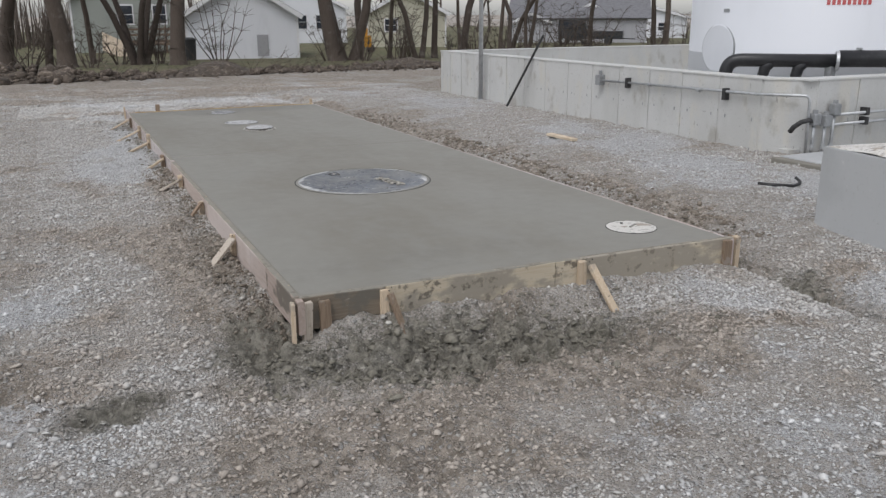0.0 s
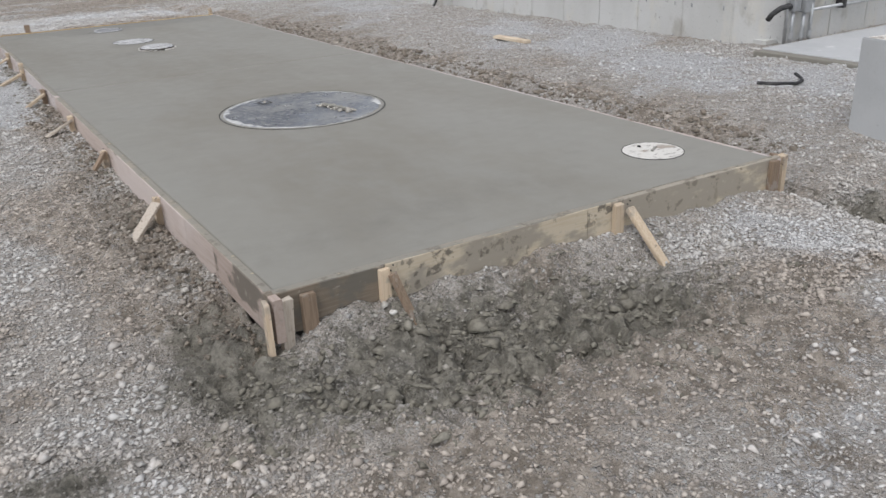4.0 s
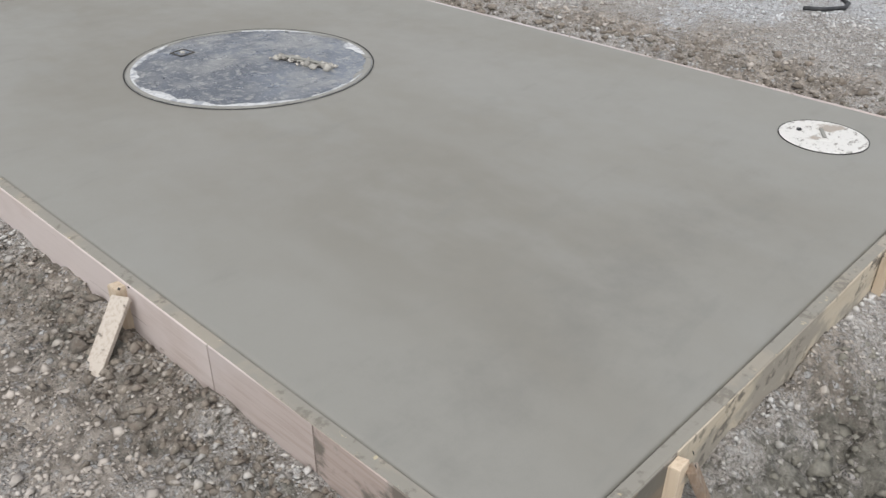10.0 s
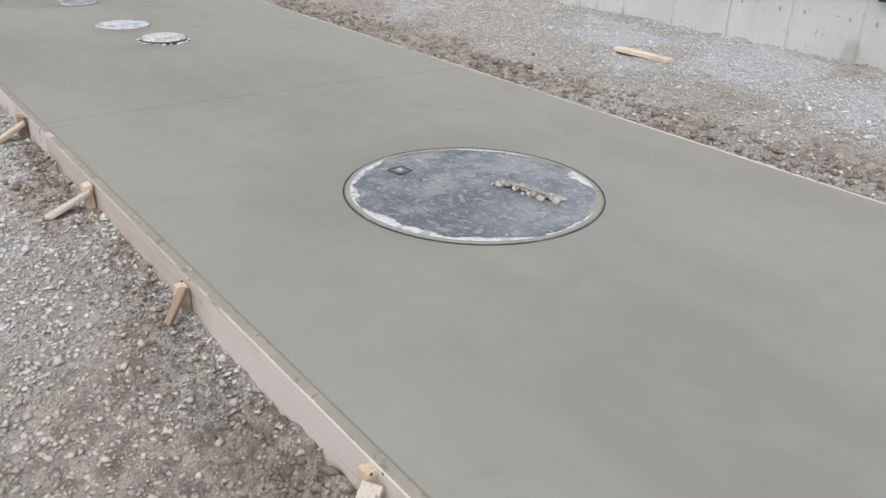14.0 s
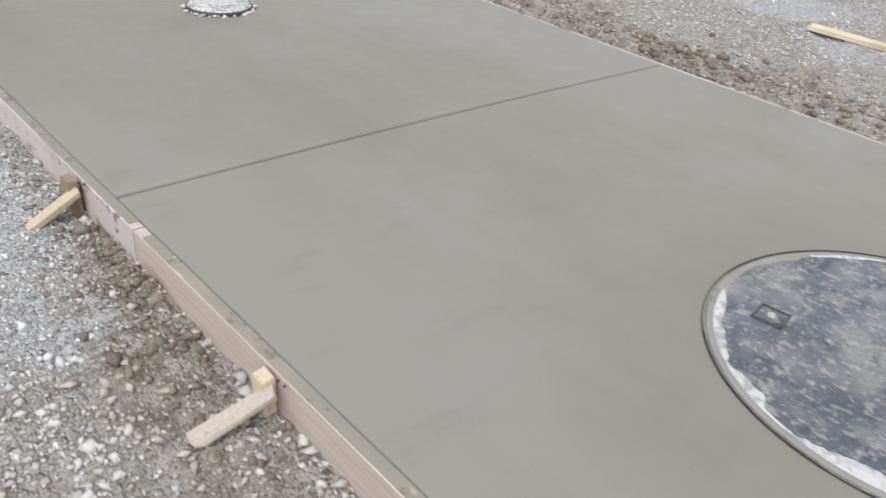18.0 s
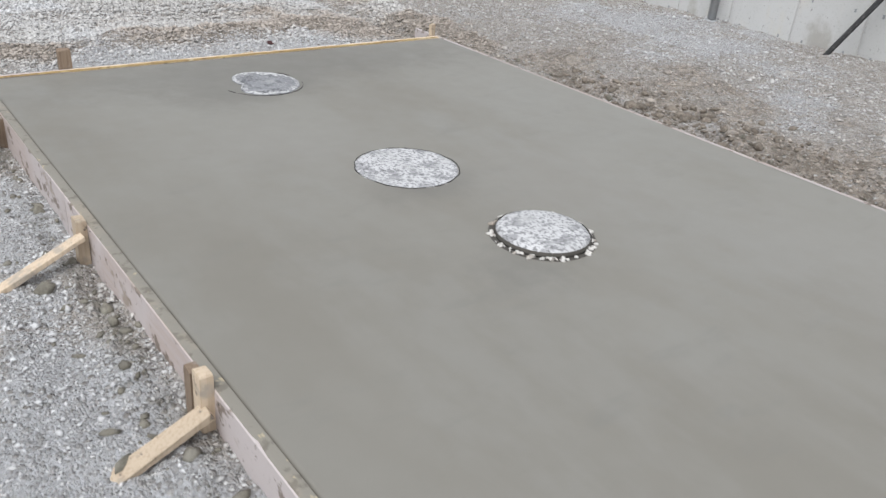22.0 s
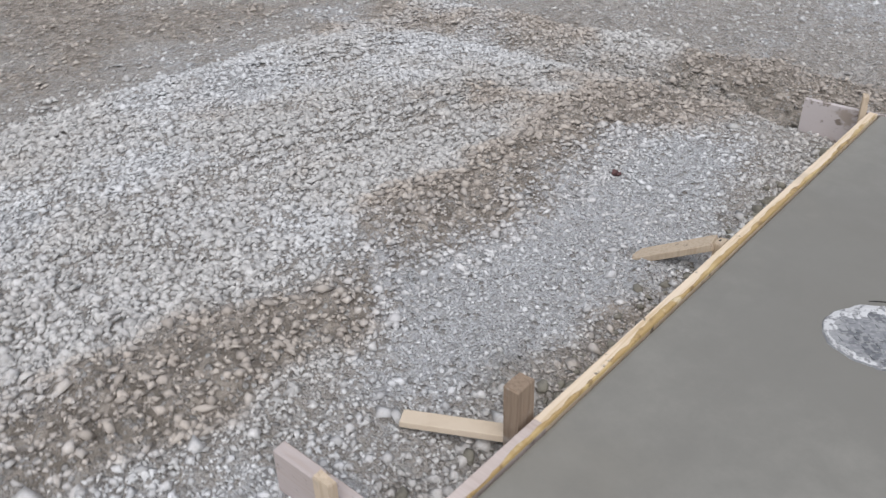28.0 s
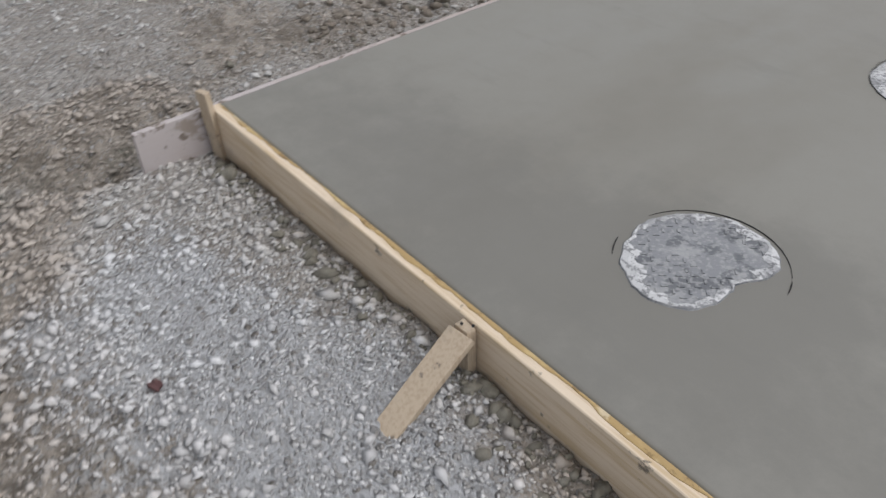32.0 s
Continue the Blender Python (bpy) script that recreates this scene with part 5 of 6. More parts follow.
# ---- black pipe behind the wall ----
PZ = 0.825
P0, P1 = Vector((7.65, 4.99, PZ)), Vector((8.68, 4.03, PZ))
ALONG = (P1 - P0).normalized()
pipe = thing("pipe_manifold", "thick black coated pipe with three down legs beside the tank", "pipe", at=(7.9, 4.7, -0.05))
bm = bmesh.new()
tube(bm, bend((7.65, 4.99, -0.05), P0, P1, 0.2, 8), 0.092, 16)
under(part("main_pipe", bm, m_pipe, smooth=True), pipe)
for d_ in (0.50, 0.93):
    q = P0 + ALONG * d_
    bm = bmesh.new()
    tube(bm, [(q.x, q.y, -0.05), (q.x, q.y, PZ - 0.2), q + ALONG * 0.02 - Vector((0, 0, 0.1)), q + ALONG * 0.09 - Vector((0, 0, 0.01))], [0.075, 0.075, 0.08, 0.088], 14)
    under(part("down_leg", bm, m_pipe, smooth=True), pipe)
bm = bmesh.new()
tube(bm, [P1, P1 + ALONG * 0.04], 0.135, 20)
under(part("flange", bm, m_conduit, None, "bright metal flange"), pipe)
bm = bmesh.new()
tube(bm, [P1 + ALONG * 0.04 + Vector((0, 0, 0.03)), P1 + ALONG * 3.2 + Vector((0, 0, 0.06))], 0.115, 18)
under(part("jacket", bm, m_pipe, smooth=True), pipe)
for k in range(3):
    q = P1 + ALONG * (0.28 + 0.4 * k) + Vector((0, 0, 0.145))
    bm = bmesh.new()
    box(bm, (q.x - 0.03, q.y - 0.03, q.z), (q.x + 0.03, q.y + 0.03, q.z + 0.035), 0.006)
    under(part("clip", bm, m_conduit), pipe)
for d_ in (-0.05, 1.1):
    q = P1 + ALONG * d_
    bm = bmesh.new()
    box(bm, (q.x - 0.05, q.y - 0.05, -0.05), (q.x + 0.05, q.y + 0.05, PZ - 0.07), 0.005)
    under(part("leg", bm, m_box), pipe)

# ---- conduit and boxes on the wall ----
run = thing("electrical_conduit", "galvanised electrical conduit clipped along the containment wall", "conduit", "wall conduits", at=(6.27, 4.5, -0.1))
CX = WALL_X - 0.05
bm = bmesh.new()
tube(bm, [(CX, 6.04, 0.52), (CX, 3.02, 0.565)] + bend((CX, 2.95, 0.566), (6.6, 2.58, 0.57), (6.62, 2.58, -0.12), 0.07)[1:], 0.017, 10)
under(part("tube", bm, m_conduit, smooth=True), run)
bm = bmesh.new()
box(bm, (CX - 0.05, 6.02, 0.45), (CX + 0.05, 6.13, 0.60), 0.012)
under(part("junction_box", bm, m_box), run)
bm = bmesh.new()
tube(bm, [(CX, 6.075, 0.60), (CX, 6.075, 0.66)], 0.025, 10)
under(part("box_hub", bm, m_box), run)
for y in (5.43, 3.55):
    bm = bmesh.new()
    box(bm, (CX - 0.026, y - 0.026, 0.455), (CX + 0.05, y + 0.026, 0.595), 0.006)
    under(part("clip", bm, m_rubber, None, "black plastic standoff"), run)
for y in (4.95, 4.0):
    bm = bmesh.new()
    tube(bm, [(CX, y - 0.03, 0.535), (CX, y + 0.03, 0.535)], 0.024, 10)
    under(part("coupling", bm, m_conduit), run)
risers = thing("electrical_conduit", "upright galvanised conduits and cast boxes at the wall's corner", "conduit", "wall conduits", at=(6.9, 2.5, -0.1))
for k, (rx, ry, top) in enumerate(((6.70, 2.57, 0.30), (6.84, 2.54, 0.28), (6.98, 2.55, 0.40))):
    bm = bmesh.new()
    tube(bm, [(rx, ry, -0.14), (rx, ry, top)], 0.019, 10)
    under(part("tube", bm, m_conduit, smooth=True), risers)
    bm = bmesh.new()
    box(bm, (rx - 0.055, ry - 0.05, top - 0.06), (rx + 0.055, ry + 0.04, top + 0.07), 0.014)
    under(part("junction_box", bm, m_box), risers)
    bm = bmesh.new()
    tube(bm, [(rx, ry, top + 0.06), (rx, ry, top + 0.11)], 0.03, 10)
    under(part("box_hub", bm, m_box), risers)
    bm = bmesh.new()
    tube(bm, [(rx, ry, -0.04), (rx, ry, 0.02)], 0.026, 10)
    under(part("coupling", bm, m_conduit), risers)
for z in (0.36, 0.25):
    bm = bmesh.new()
    tube(bm, [(6.98, 2.55, z - 0.02), (9.2, 2.55, z)], 0.017, 10)
    under(part("tube", bm, m_conduit, smooth=True), risers)
for z in (0.36, 0.25):
    bm = bmesh.new()
    box(bm, (7.485, 2.52, z - 0.05), (7.535, 2.62, z + 0.04), 0.006)
    under(part("clip", bm, m_rubber, None, "black plastic standoff"), risers)
elbow = thing("hose_elbow", "short black rubber hose hanging from the conduit box", "hose", at=(6.6, 2.55, 0.2))
bm = bmesh.new()
tube(bm, [(6.66, 2.57, 0.28), (6.60, 2.56, 0.30), (6.53, 2.60, 0.28), (6.49, 2.66, 0.22), (6.48, 2.70, 0.16)], 0.028, 10)
under(part("tube", bm, m_rubber, smooth=True), elbow)

# ---- concrete pad by the corner ----
bm = bmesh.new()
box(bm, (6.06, -1.9, -0.2), (9.5, 2.42, -0.035), 0.012)
bm.verts.ensure_lookup_table()
tagged(part("pavement", bm, m_block), "pale concrete equipment pad flush with the gravel", "pad", kind="structure")
bm = bmesh.new()
box(bm, (5.93, -1.9, -0.2), (6.057, 2.42, -0.045), 0.012)
tagged(part("kerb", bm, m_slab), "darker grey concrete edge of the equipment pad", "kerb", kind="structure")
post = thing("steel_post", "slim black square steel post on the pad", "post", at=(6.9, -0.45, -0.045))
bm = bmesh.new()
box(bm, (-0.035, -0.035, 0), (0.035, 0.035, 1.9), 0.004)
part("shaft", bm, m_pipe, post)
bm = bmesh.new()
box(bm, (-0.09, -0.09, 0), (0.09, 0.09, 0.012), 0.003)
part("base_plate", bm, m_pipe, post)

# ---- precast block ----
block = thing("concrete_block", "big grey precast concrete block with a grooved end", "concrete block", at=(4.02, -0.24, -0.09), turn=-9)
bm = bmesh.new()
prof = [(0, -0.5), (0.33, -0.5), (0.37, -0.455), (0.40, -0.455), (0.43, -0.5), (0.62, -0.5), (0.62, 0.5), (0.33, 0.5), (0, 0.5)]
low = [bm.verts.new((x_, y_, -0.03)) for x_, y_ in prof]
top = [bm.verts.new((x_, y_, 0.60 - 0.01 * (x_ > 0.5))) for x_, y_ in prof]
for k in range(len(prof)):
    bm.faces.new((low[k], low[(k + 1) % len(prof)], top[(k + 1) % len(prof)], top[k]))
bm.faces.new(low[::-1])
lid_face = bm.faces.new(top)
bmesh.ops.bevel(bm, geom=list(bm.edges), offset=0.007, segments=2, affect="EDGES")
bmesh.ops.recalc_face_normals(bm, faces=bm.faces)
part("body", bm, m_block, block)
bm = bmesh.new()
xs, ys = np.linspace(0.012, 0.60, 22), np.linspace(-0.48, 0.48, 34)
grid = [[bm.verts.new((a, b, 0.5985 + 0.012 * float(layered(a, b, 5.0, 81)) * min(1, 14 * min(a, 0.61 - a, 0.5 - abs(b))) + 0.05 * math.exp(-((a - 0.2) / 0.16) ** 2 - ((b - 0.05) / 0.14) ** 2))) for a in xs] for b in ys]
for r0, r1 in zip(grid, grid[1:]):
    for i in range(len(xs) - 1):
        bm.faces.new((r0[i], r0[i + 1], r1[i + 1], r1[i]))
part("rough_top", bm, m_white_lid, block, "rough white poured top", smooth=True)
bm = bmesh.new()
tube(bm, [(0.30, -0.10 + 0.07 * math.cos(t), 0.59 + 0.075 * math.sin(t)) for t in np.linspace(0, math.pi, 10)], 0.008, 8)
part("lifting_loop", bm, m_box, block, "thin steel lifting loop")
strip = thing("rubber_strip", "short black rubber strip lying on the concrete block", "rubber strip", at=(4.42, -0.66, 0.535), turn=-65)
bm = bmesh.new()
box(bm, (-0.1, -0.035, 0), (0.1, 0.035, 0.028), 0.008)
part("strip", bm, m_rubber, strip)

# ---- loose things on the gravel ----
timber = thing("timber_offcut", "pale timber offcut lying on the gravel", "plank", at=(4.76, 4.74, height(4.76, 4.74) + 0.005), turn=91)
bm = bmesh.new()
box(bm, (-0.29, -0.042, 0), (0.29, 0.042, 0.036), 0.004, None, 0.004, wood_rng)
part("plank", bm, m_foam, timber)
hose = thing("hose_piece", "curved piece of black hose lying on the gravel", "hose", at=(5.0, 1.4, height(5.0, 1.4)))
bm = bmesh.new()
pts = [(4.80, 1.50), (4.86, 1.40), (4.96, 1.345), (5.06, 1.32), (5.15, 1.33), (5.22, 1.39), (5.25, 1.47)]
tube(bm, [(x_, y_, height(x_, y_) + 0.02 + 0.012 * (k == 6)) for k, (x_, y_) in enumerate(pts)], 0.014, 8)
under(part("tube", bm, m_rubber, smooth=True), hose)
pole = thing("metal_pole", "tall galvanised round pole standing beside the wall", "pole", at=(6.22, 9.72, height(6.22, 9.72) - 0.02))
bm = bmesh.new()
tube(bm, [(0, 0, 0), (0, 0, 4.5)], 0.04, 14)
part("shaft", bm, m_conduit, pole, smooth=True)
bm = bmesh.new()
lathe(bm, [(0.065, 0), (0.06, 0.03), (0.041, 0.035)], 16)
part("collar", bm, m_conduit, pole)
bar = thing("steel_bar", "rusty dark steel bar leaning against the wall", "bar", at=(6.12, 8.35, height(6.12, 8.35)))
bm = bmesh.new()
tube(bm, [(6.05, 8.45, height(6.05, 8.45) - 0.02), (6.40, 7.86, 1.12)], 0.022, 6)
under(part("shaft", bm, m_rubber), bar)
stone = thing("white_pebble", "single bright white pebble at the foot of a stake", "pebble", at=(0.50, -0.035, height(0.50, -0.035)))
bm = bmesh.new()
bmesh.ops.create_icosphere(bm, subdivisions=2, radius=0.016)
for v in bm.verts:
    v.co = Vector((v.co.x * 1.2, v.co.y * 0.9, v.co.z * 0.8 + 0.008)) * (1 + 0.12 * noise.noise(v.co * 80))
part("pebble", bm, m_white_lid, stone, smooth=True)
red = thing("red_stone", "dark red stone lying in the gravel", "stone", at=(2.0, 10.43, height(2.0, 10.43)))
bm = bmesh.new()
bmesh.ops.create_icosphere(bm, subdivisions=2, radius=0.020)
for v in bm.verts:
    v.co = Vector((v.co.x * 1.2, v.co.y * 0.8, v.co.z * 0.7 + 0.010)) * (1 + 0.9 * noise.noise(v.co * 55))
part("stone", bm, material("red_brick_stone", (0.11, 0.055, 0.052), 0.9, [(60, 0.45, 0.6, (0.10, 0.05, 0.05), 0.7, ONE)]), red)

# ---- distance: lawn, bank, houses, trees ----
lx, ly = np.linspace(-45, 90, 90), np.concatenate([np.linspace(25.5, 60, 60), np.linspace(62, 160, 40)])
bm = bmesh.new()
edge_in = [2.5 * (float(lattice(x_, 0.0, 0.3, 13)) - 0.5) for x_ in lx]
rows = []
for j, yy in enumerate(ly):
    yv = np.array([yy + (e * max(0, 1 - j / 12)) for e, x_ in zip(edge_in, lx)])
    zz = land(lx, yv) + 0.03
    rows.append([bm.verts.new((a, b, float(c))) for a, b, c in zip(lx, yv, zz)])
for r0, r1 in zip(rows, rows[1:]):
    for i in range(len(lx) - 1):
        bm.faces.new((r0[i], r0[i + 1], r1[i + 1], r1[i]))
tagged(part("lawn", bm, m_grass, smooth=True), "dull winter lawn behind the yard", "lawn", kind="structure")

# bank of scraped soil and brush at the edge of the yard
bm = bmesh.new()
bx = np.linspace(-14, 14, 150)
rows = []
for v_ in np.linspace(-1, 1, 16):
    row = []
    for x_ in bx:
        mid_y = 22.4 + 0.22 * max(0, x_) + 0.8 * (float(lattice(x_, 1.0, 0.25, 14)) - 0.5)
        tall = (0.95 * math.exp(-((x_ + 5.5) / 3.2) ** 2) + 0.09 + 0.35 * math.exp(-((x_ - 3.7) / 1.0) ** 2) + 0.3 * math.exp(-((x_ - 11.0) / 1.6) ** 2)) * (0.6 + 0.8 * float(layered(x_, v_, 1.1, 15)))
        y_ = mid_y + 1.4 * v_ + 0.3 * (float(lattice(x_, v_ * 3, 1.5, 16)) - 0.5)
        row.append(bm.verts.new((x_, y_, height(x_, y_) - 0.05 + tall * max(0.0, 1 - v_ * v_) + 0.14 * (float(layered(x_, y_, 2.5, 18)) - 0.5))))
    rows.append(row)
for r0, r1 in zip(rows, rows[1:]):
    for i in range(len(bx) - 1):
        bm.faces.new((r0[i], r0[i + 1], r1[i + 1], r1[i]))
tagged(part("earth_bank", bm, m_brush), "low bank of dark scraped soil and dead brush", "bank", kind="structure")
bx_, by_ = rng.uniform(-13, 15, 2600), rng.normal(0, 0.9, 2600)
by_ = 22.2 + 0.22 * np.maximum(0, bx_) + by_
bs_ = np.clip(0.06 * np.exp(rng.normal(0, 0.6, 2600)), 0.02, 0.25) * np.where(bx_ < -0.5, 1.3, 0.8)
lift = 0.55 * np.exp(-((bx_ + 4.5) / 4.0) ** 2) * np.exp(-((by_ - 22.4) / 0.9) ** 2) + 0.06
tagged(pebbles("soil_clods", bx_, by_, bs_, m_brush, ICO, ICO_F, rng, 0.6, 0.2, land(bx_, by_) + lift * rng.uniform(0.3, 1, 2600)), "rough soil clods and litter along the bank", "soil clods", kind="stuff")
tr = random.Random(11)
sticks = ([], [])
for k in range(700):
    x_ = tr.uniform(-13, 16)
    y_ = 22.4 + 0.22 * max(0, x_) + tr.gauss(0, 0.9)
    z_ = height(x_, y_) + 0.3 * math.exp(-((x_ + 4.5) / 4.0) ** 2)
    d_ = Vector((tr.gauss(0, 1), tr.gauss(0, 0.6), tr.uniform(0.05, 0.9))).normalized() * tr.uniform(0.3, 1.3)
    rod(sticks, [Vector((x_, y_, z_)), Vector((x_ + d_.x * 0.5, y_ + d_.y * 0.5, z_ + d_.z * 0.55)), Vector((x_ + d_.x, y_ + d_.y, z_ + d_.z * 0.9))], [0.010, 0.007, 0.003], 4)
tagged(rods("dead_brush", sticks, m_brush), "tangle of dead sticks on the soil bank", "brush", kind="stuff")


def tree(x, y, tall, girth, seed, lean=(0, 0), stems=1, low=0.35, spread=0.5, twigs=3):
    """A bare winter tree: tapered trunk, limbs, and a crown of fine twigs."""
    r = random.Random(seed)
    base = height(x, y) - 0.1
    ob = thing("tree", "bare winter tree with dark brown bark" if stems == 1 else "bare winter tree of several stems with dark bark", "tree", "bare trees", at=(x, y, base))
    trunk, crown = ([], []), ([], [])

    def limb(bm, start, way, length, rad, depth):
        pts, p, d = [start], Vector(start), Vector(way).normalized()
        n = 5 if depth < 2 else 4
        for k in range(n):
            d = (d + Vector((r.gauss(0, 0.13), r.gauss(0, 0.13), r.gauss(0.05, 0.08)))).normalized()
            p = p + d * length / n
            pts.append(p.copy())
        radii = [rad * (1 - 0.62 * k / n) for k in range(n + 1)] if depth < twigs else [rad * (1 - 0.85 * k / n) for k in range(n + 1)]
        rod(bm, pts, radii, 7 if depth == 0 else (5 if depth == 1 else 3))
        if depth >= twigs:
            return
        kids = (7, 5, 4, 3)[depth]
        for k in range(kids):
            f = low + (1 - low) * (k + r.random()) / kids if depth == 0 else 0.25 + 0.75 * (k + r.random()) / kids
            i = min(n - 1, int(f * n))
            q = pts[i].lerp(pts[i + 1], f * n - i)
            a = r.uniform(0, 6.283)
            side = Vector((math.cos(a), math.sin(a), r.uniform(0.1, 0.7)))
            limb(crown, q, d * 0.6 + side * (0.7 + spread), length * r.uniform(0.38, 0.62), max(0.008, radii[i] * 0.55), depth + 1)

    for s_ in range(stems):
        a = 6.283 * s_ / max(stems, 1) + seed
        off = Vector((0.28 * math.cos(a), 0.28 * math.sin(a), 0)) if stems > 1 else Vector((0, 0, 0))
        way = Vector((lean[0] + (0.22 * math.cos(a) if stems > 1 else 0), lean[1] + (0.22 * math.sin(a) if stems > 1 else 0), 1))
        foot = Vector((off.x, off.y, 0))
        rod(trunk, [foot, foot + Vector((0, 0, 0.25)), foot + way.normalized() * 0.8], [girth * 1.5, girth * 1.12, girth], 9)
        limb(trunk, foot + way.normalized() * 0.78, way, tall * r.uniform(0.85, 1.1), girth, 0)
    rods("trunk", trunk, m_bark, ob)
    rods("crown", crown, m_bark, ob, "fine bare branches")
    return ob


TREES = [(-2.6, 35.5, 9, 0.30, 1, (0.03, 0), 1), (-4.6, 37, 9, 0.24, 2, (0, 0), 1), (-0.35, 33.6, 10, 0.36, 3, (0, 0), 1), (-1.0, 35.8, 8, 0.16, 4, (0.05, 0), 1), (0.9, 39.0, 8, 0.14, 5, (-0.04, 0), 1),
         (2.65, 35.4, 8, 0.15, 6, (0.02, 0), 5), (4.0, 33.2, 10, 0.33, 7, (0.0, 0), 1), (11.3, 34.0, 11, 0.36, 8, (-0.22, 0), 1), (12.1, 34.6, 10, 0.24, 9, (0.05, 0), 2), (12.9, 35.2, 10, 0.20, 10, (0.12, 0), 1),
         (15.2, 37.0, 8, 0.12, 12, (0.1, 0), 1), (16.6, 36.4, 8, 0.15, 13, (-0.03, 0), 2), (17.7, 36.8, 9, 0.17, 14, (0.02, 0), 1), (19.6, 37.1, 9, 0.22, 15, (0.0, 0), 1), (18.6, 35.6, 7, 0.1, 16, (0.06, 0), 1),
         (21.9, 35.9, 8, 0.14, 17, (0.02, 0), 2), (20.6, 32.1, 7, 0.10, 18, (-0.04, 0), 1), (23.5, 36.6, 8, 0.12, 19, (0.05, 0), 1), (33.4, 45.0, 9, 0.17, 20, (0.03, 0), 1), (33.6, 38.2, 9, 0.17, 21, (-0.12, 0), 1), (34.3, 38.0, 9, 0.19, 22, (0.03, 0), 1), (38.6, 39.0, 8, 0.12, 23, (0, 0), 1), (28.0, 48.0, 9, 0.15, 24, (0, 0), 1)]
for x_, y_, h_, g_, s_, ln_, st_ in TREES:
    tree(x_, y_, h_, g_, s_, ln_, st_)
for k in range(26):
    x_ = -40 + 5.2 * k + tr.uniform(-2, 2)
    tree(x_, 100 + tr.uniform(-6, 25), tr.uniform(9, 13), 0.2, 40 + k, (0, 0), 1, 0.3, 0.5, 2)


def shrub(x, y, tall, seed):
    """A leafless shrub: a sheaf of thin forking stems."""
    r = random.Random(seed)
    ob = thing("shrub", "leafless brown shrub of thin tangled stems", "shrub", "bare shrubs", at=(x, y, height(x, y) - 0.05))
    stems, twigs = ([], []), ([], [])
    for k in range(9):
        a = r.uniform(0, 6.283)
        way = Vector((0.45 * math.cos(a), 0.45 * math.sin(a), 1)).normalized()
        foot = Vector((0.2 * math.cos(a), 0.2 * math.sin(a), 0))
        pts = [foot]
        for j in range(4):
            way = (way + Vector((r.gauss(0, 0.16), r.gauss(0, 0.16), 0.02))).normalized()
            pts.append(pts[-1] + way * tall * r.uniform(0.2, 0.3))
        rod(stems, pts, [0.026, 0.022, 0.017, 0.012, 0.006], 5)
        for q in pts[1:]:
            for j in range(4):
                b = r.uniform(0, 6.283)
                d = Vector((math.cos(b), math.sin(b), r.uniform(0.0, 0.9))).normalized() * tall * r.uniform(0.12, 0.3)
                rod(twigs, [q, q + d * 0.55 + Vector((0, 0, 0.02)), q + d], [0.011, 0.008, 0.003], 3)
    tagged(rods("stem", stems, m_bark, ob), kind="stuff")
    tagged(rods("crown", twigs, m_bark, ob, "crown of fine bare twigs"), kind="stuff")


for k in range(34):
    x_ = -5.0 + 1.15 * k + tr.uniform(-0.5, 0.5)
    if not 6.2 < x_ < 10.9:
        shrub(x_, tr.uniform(31.0, 38.5) + 0.15 * max(0.0, x_ - 10), tr.uniform(1.4, 3.2), 200 + k)

thick = ([], [])
for k in range(1300):
    x_ = tr.uniform(-30, 22)
    y_ = 66 + tr.uniform(0, 22) + max(0, x_) * 0.4
    z_ = height(x_, y_)
    h_ = tr.uniform(1.2, 5.5)
    dx_, dy_ = tr.gauss(0, 0.4), tr.gauss(0, 0.3)
    rod(thick, [Vector((x_, y_, z_)), Vector((x_ + dx_ * 0.4, y_ + dy_ * 0.4, z_ + h_ * 0.55)), Vector((x_ + dx_, y_ + dy_, z_ + h_))], [0.06, 0.045, 0.012], 3)
tagged(rods("far_thicket", thick, m_bark), "far thicket of bare grey-brown stems", "thicket", kind="stuff")


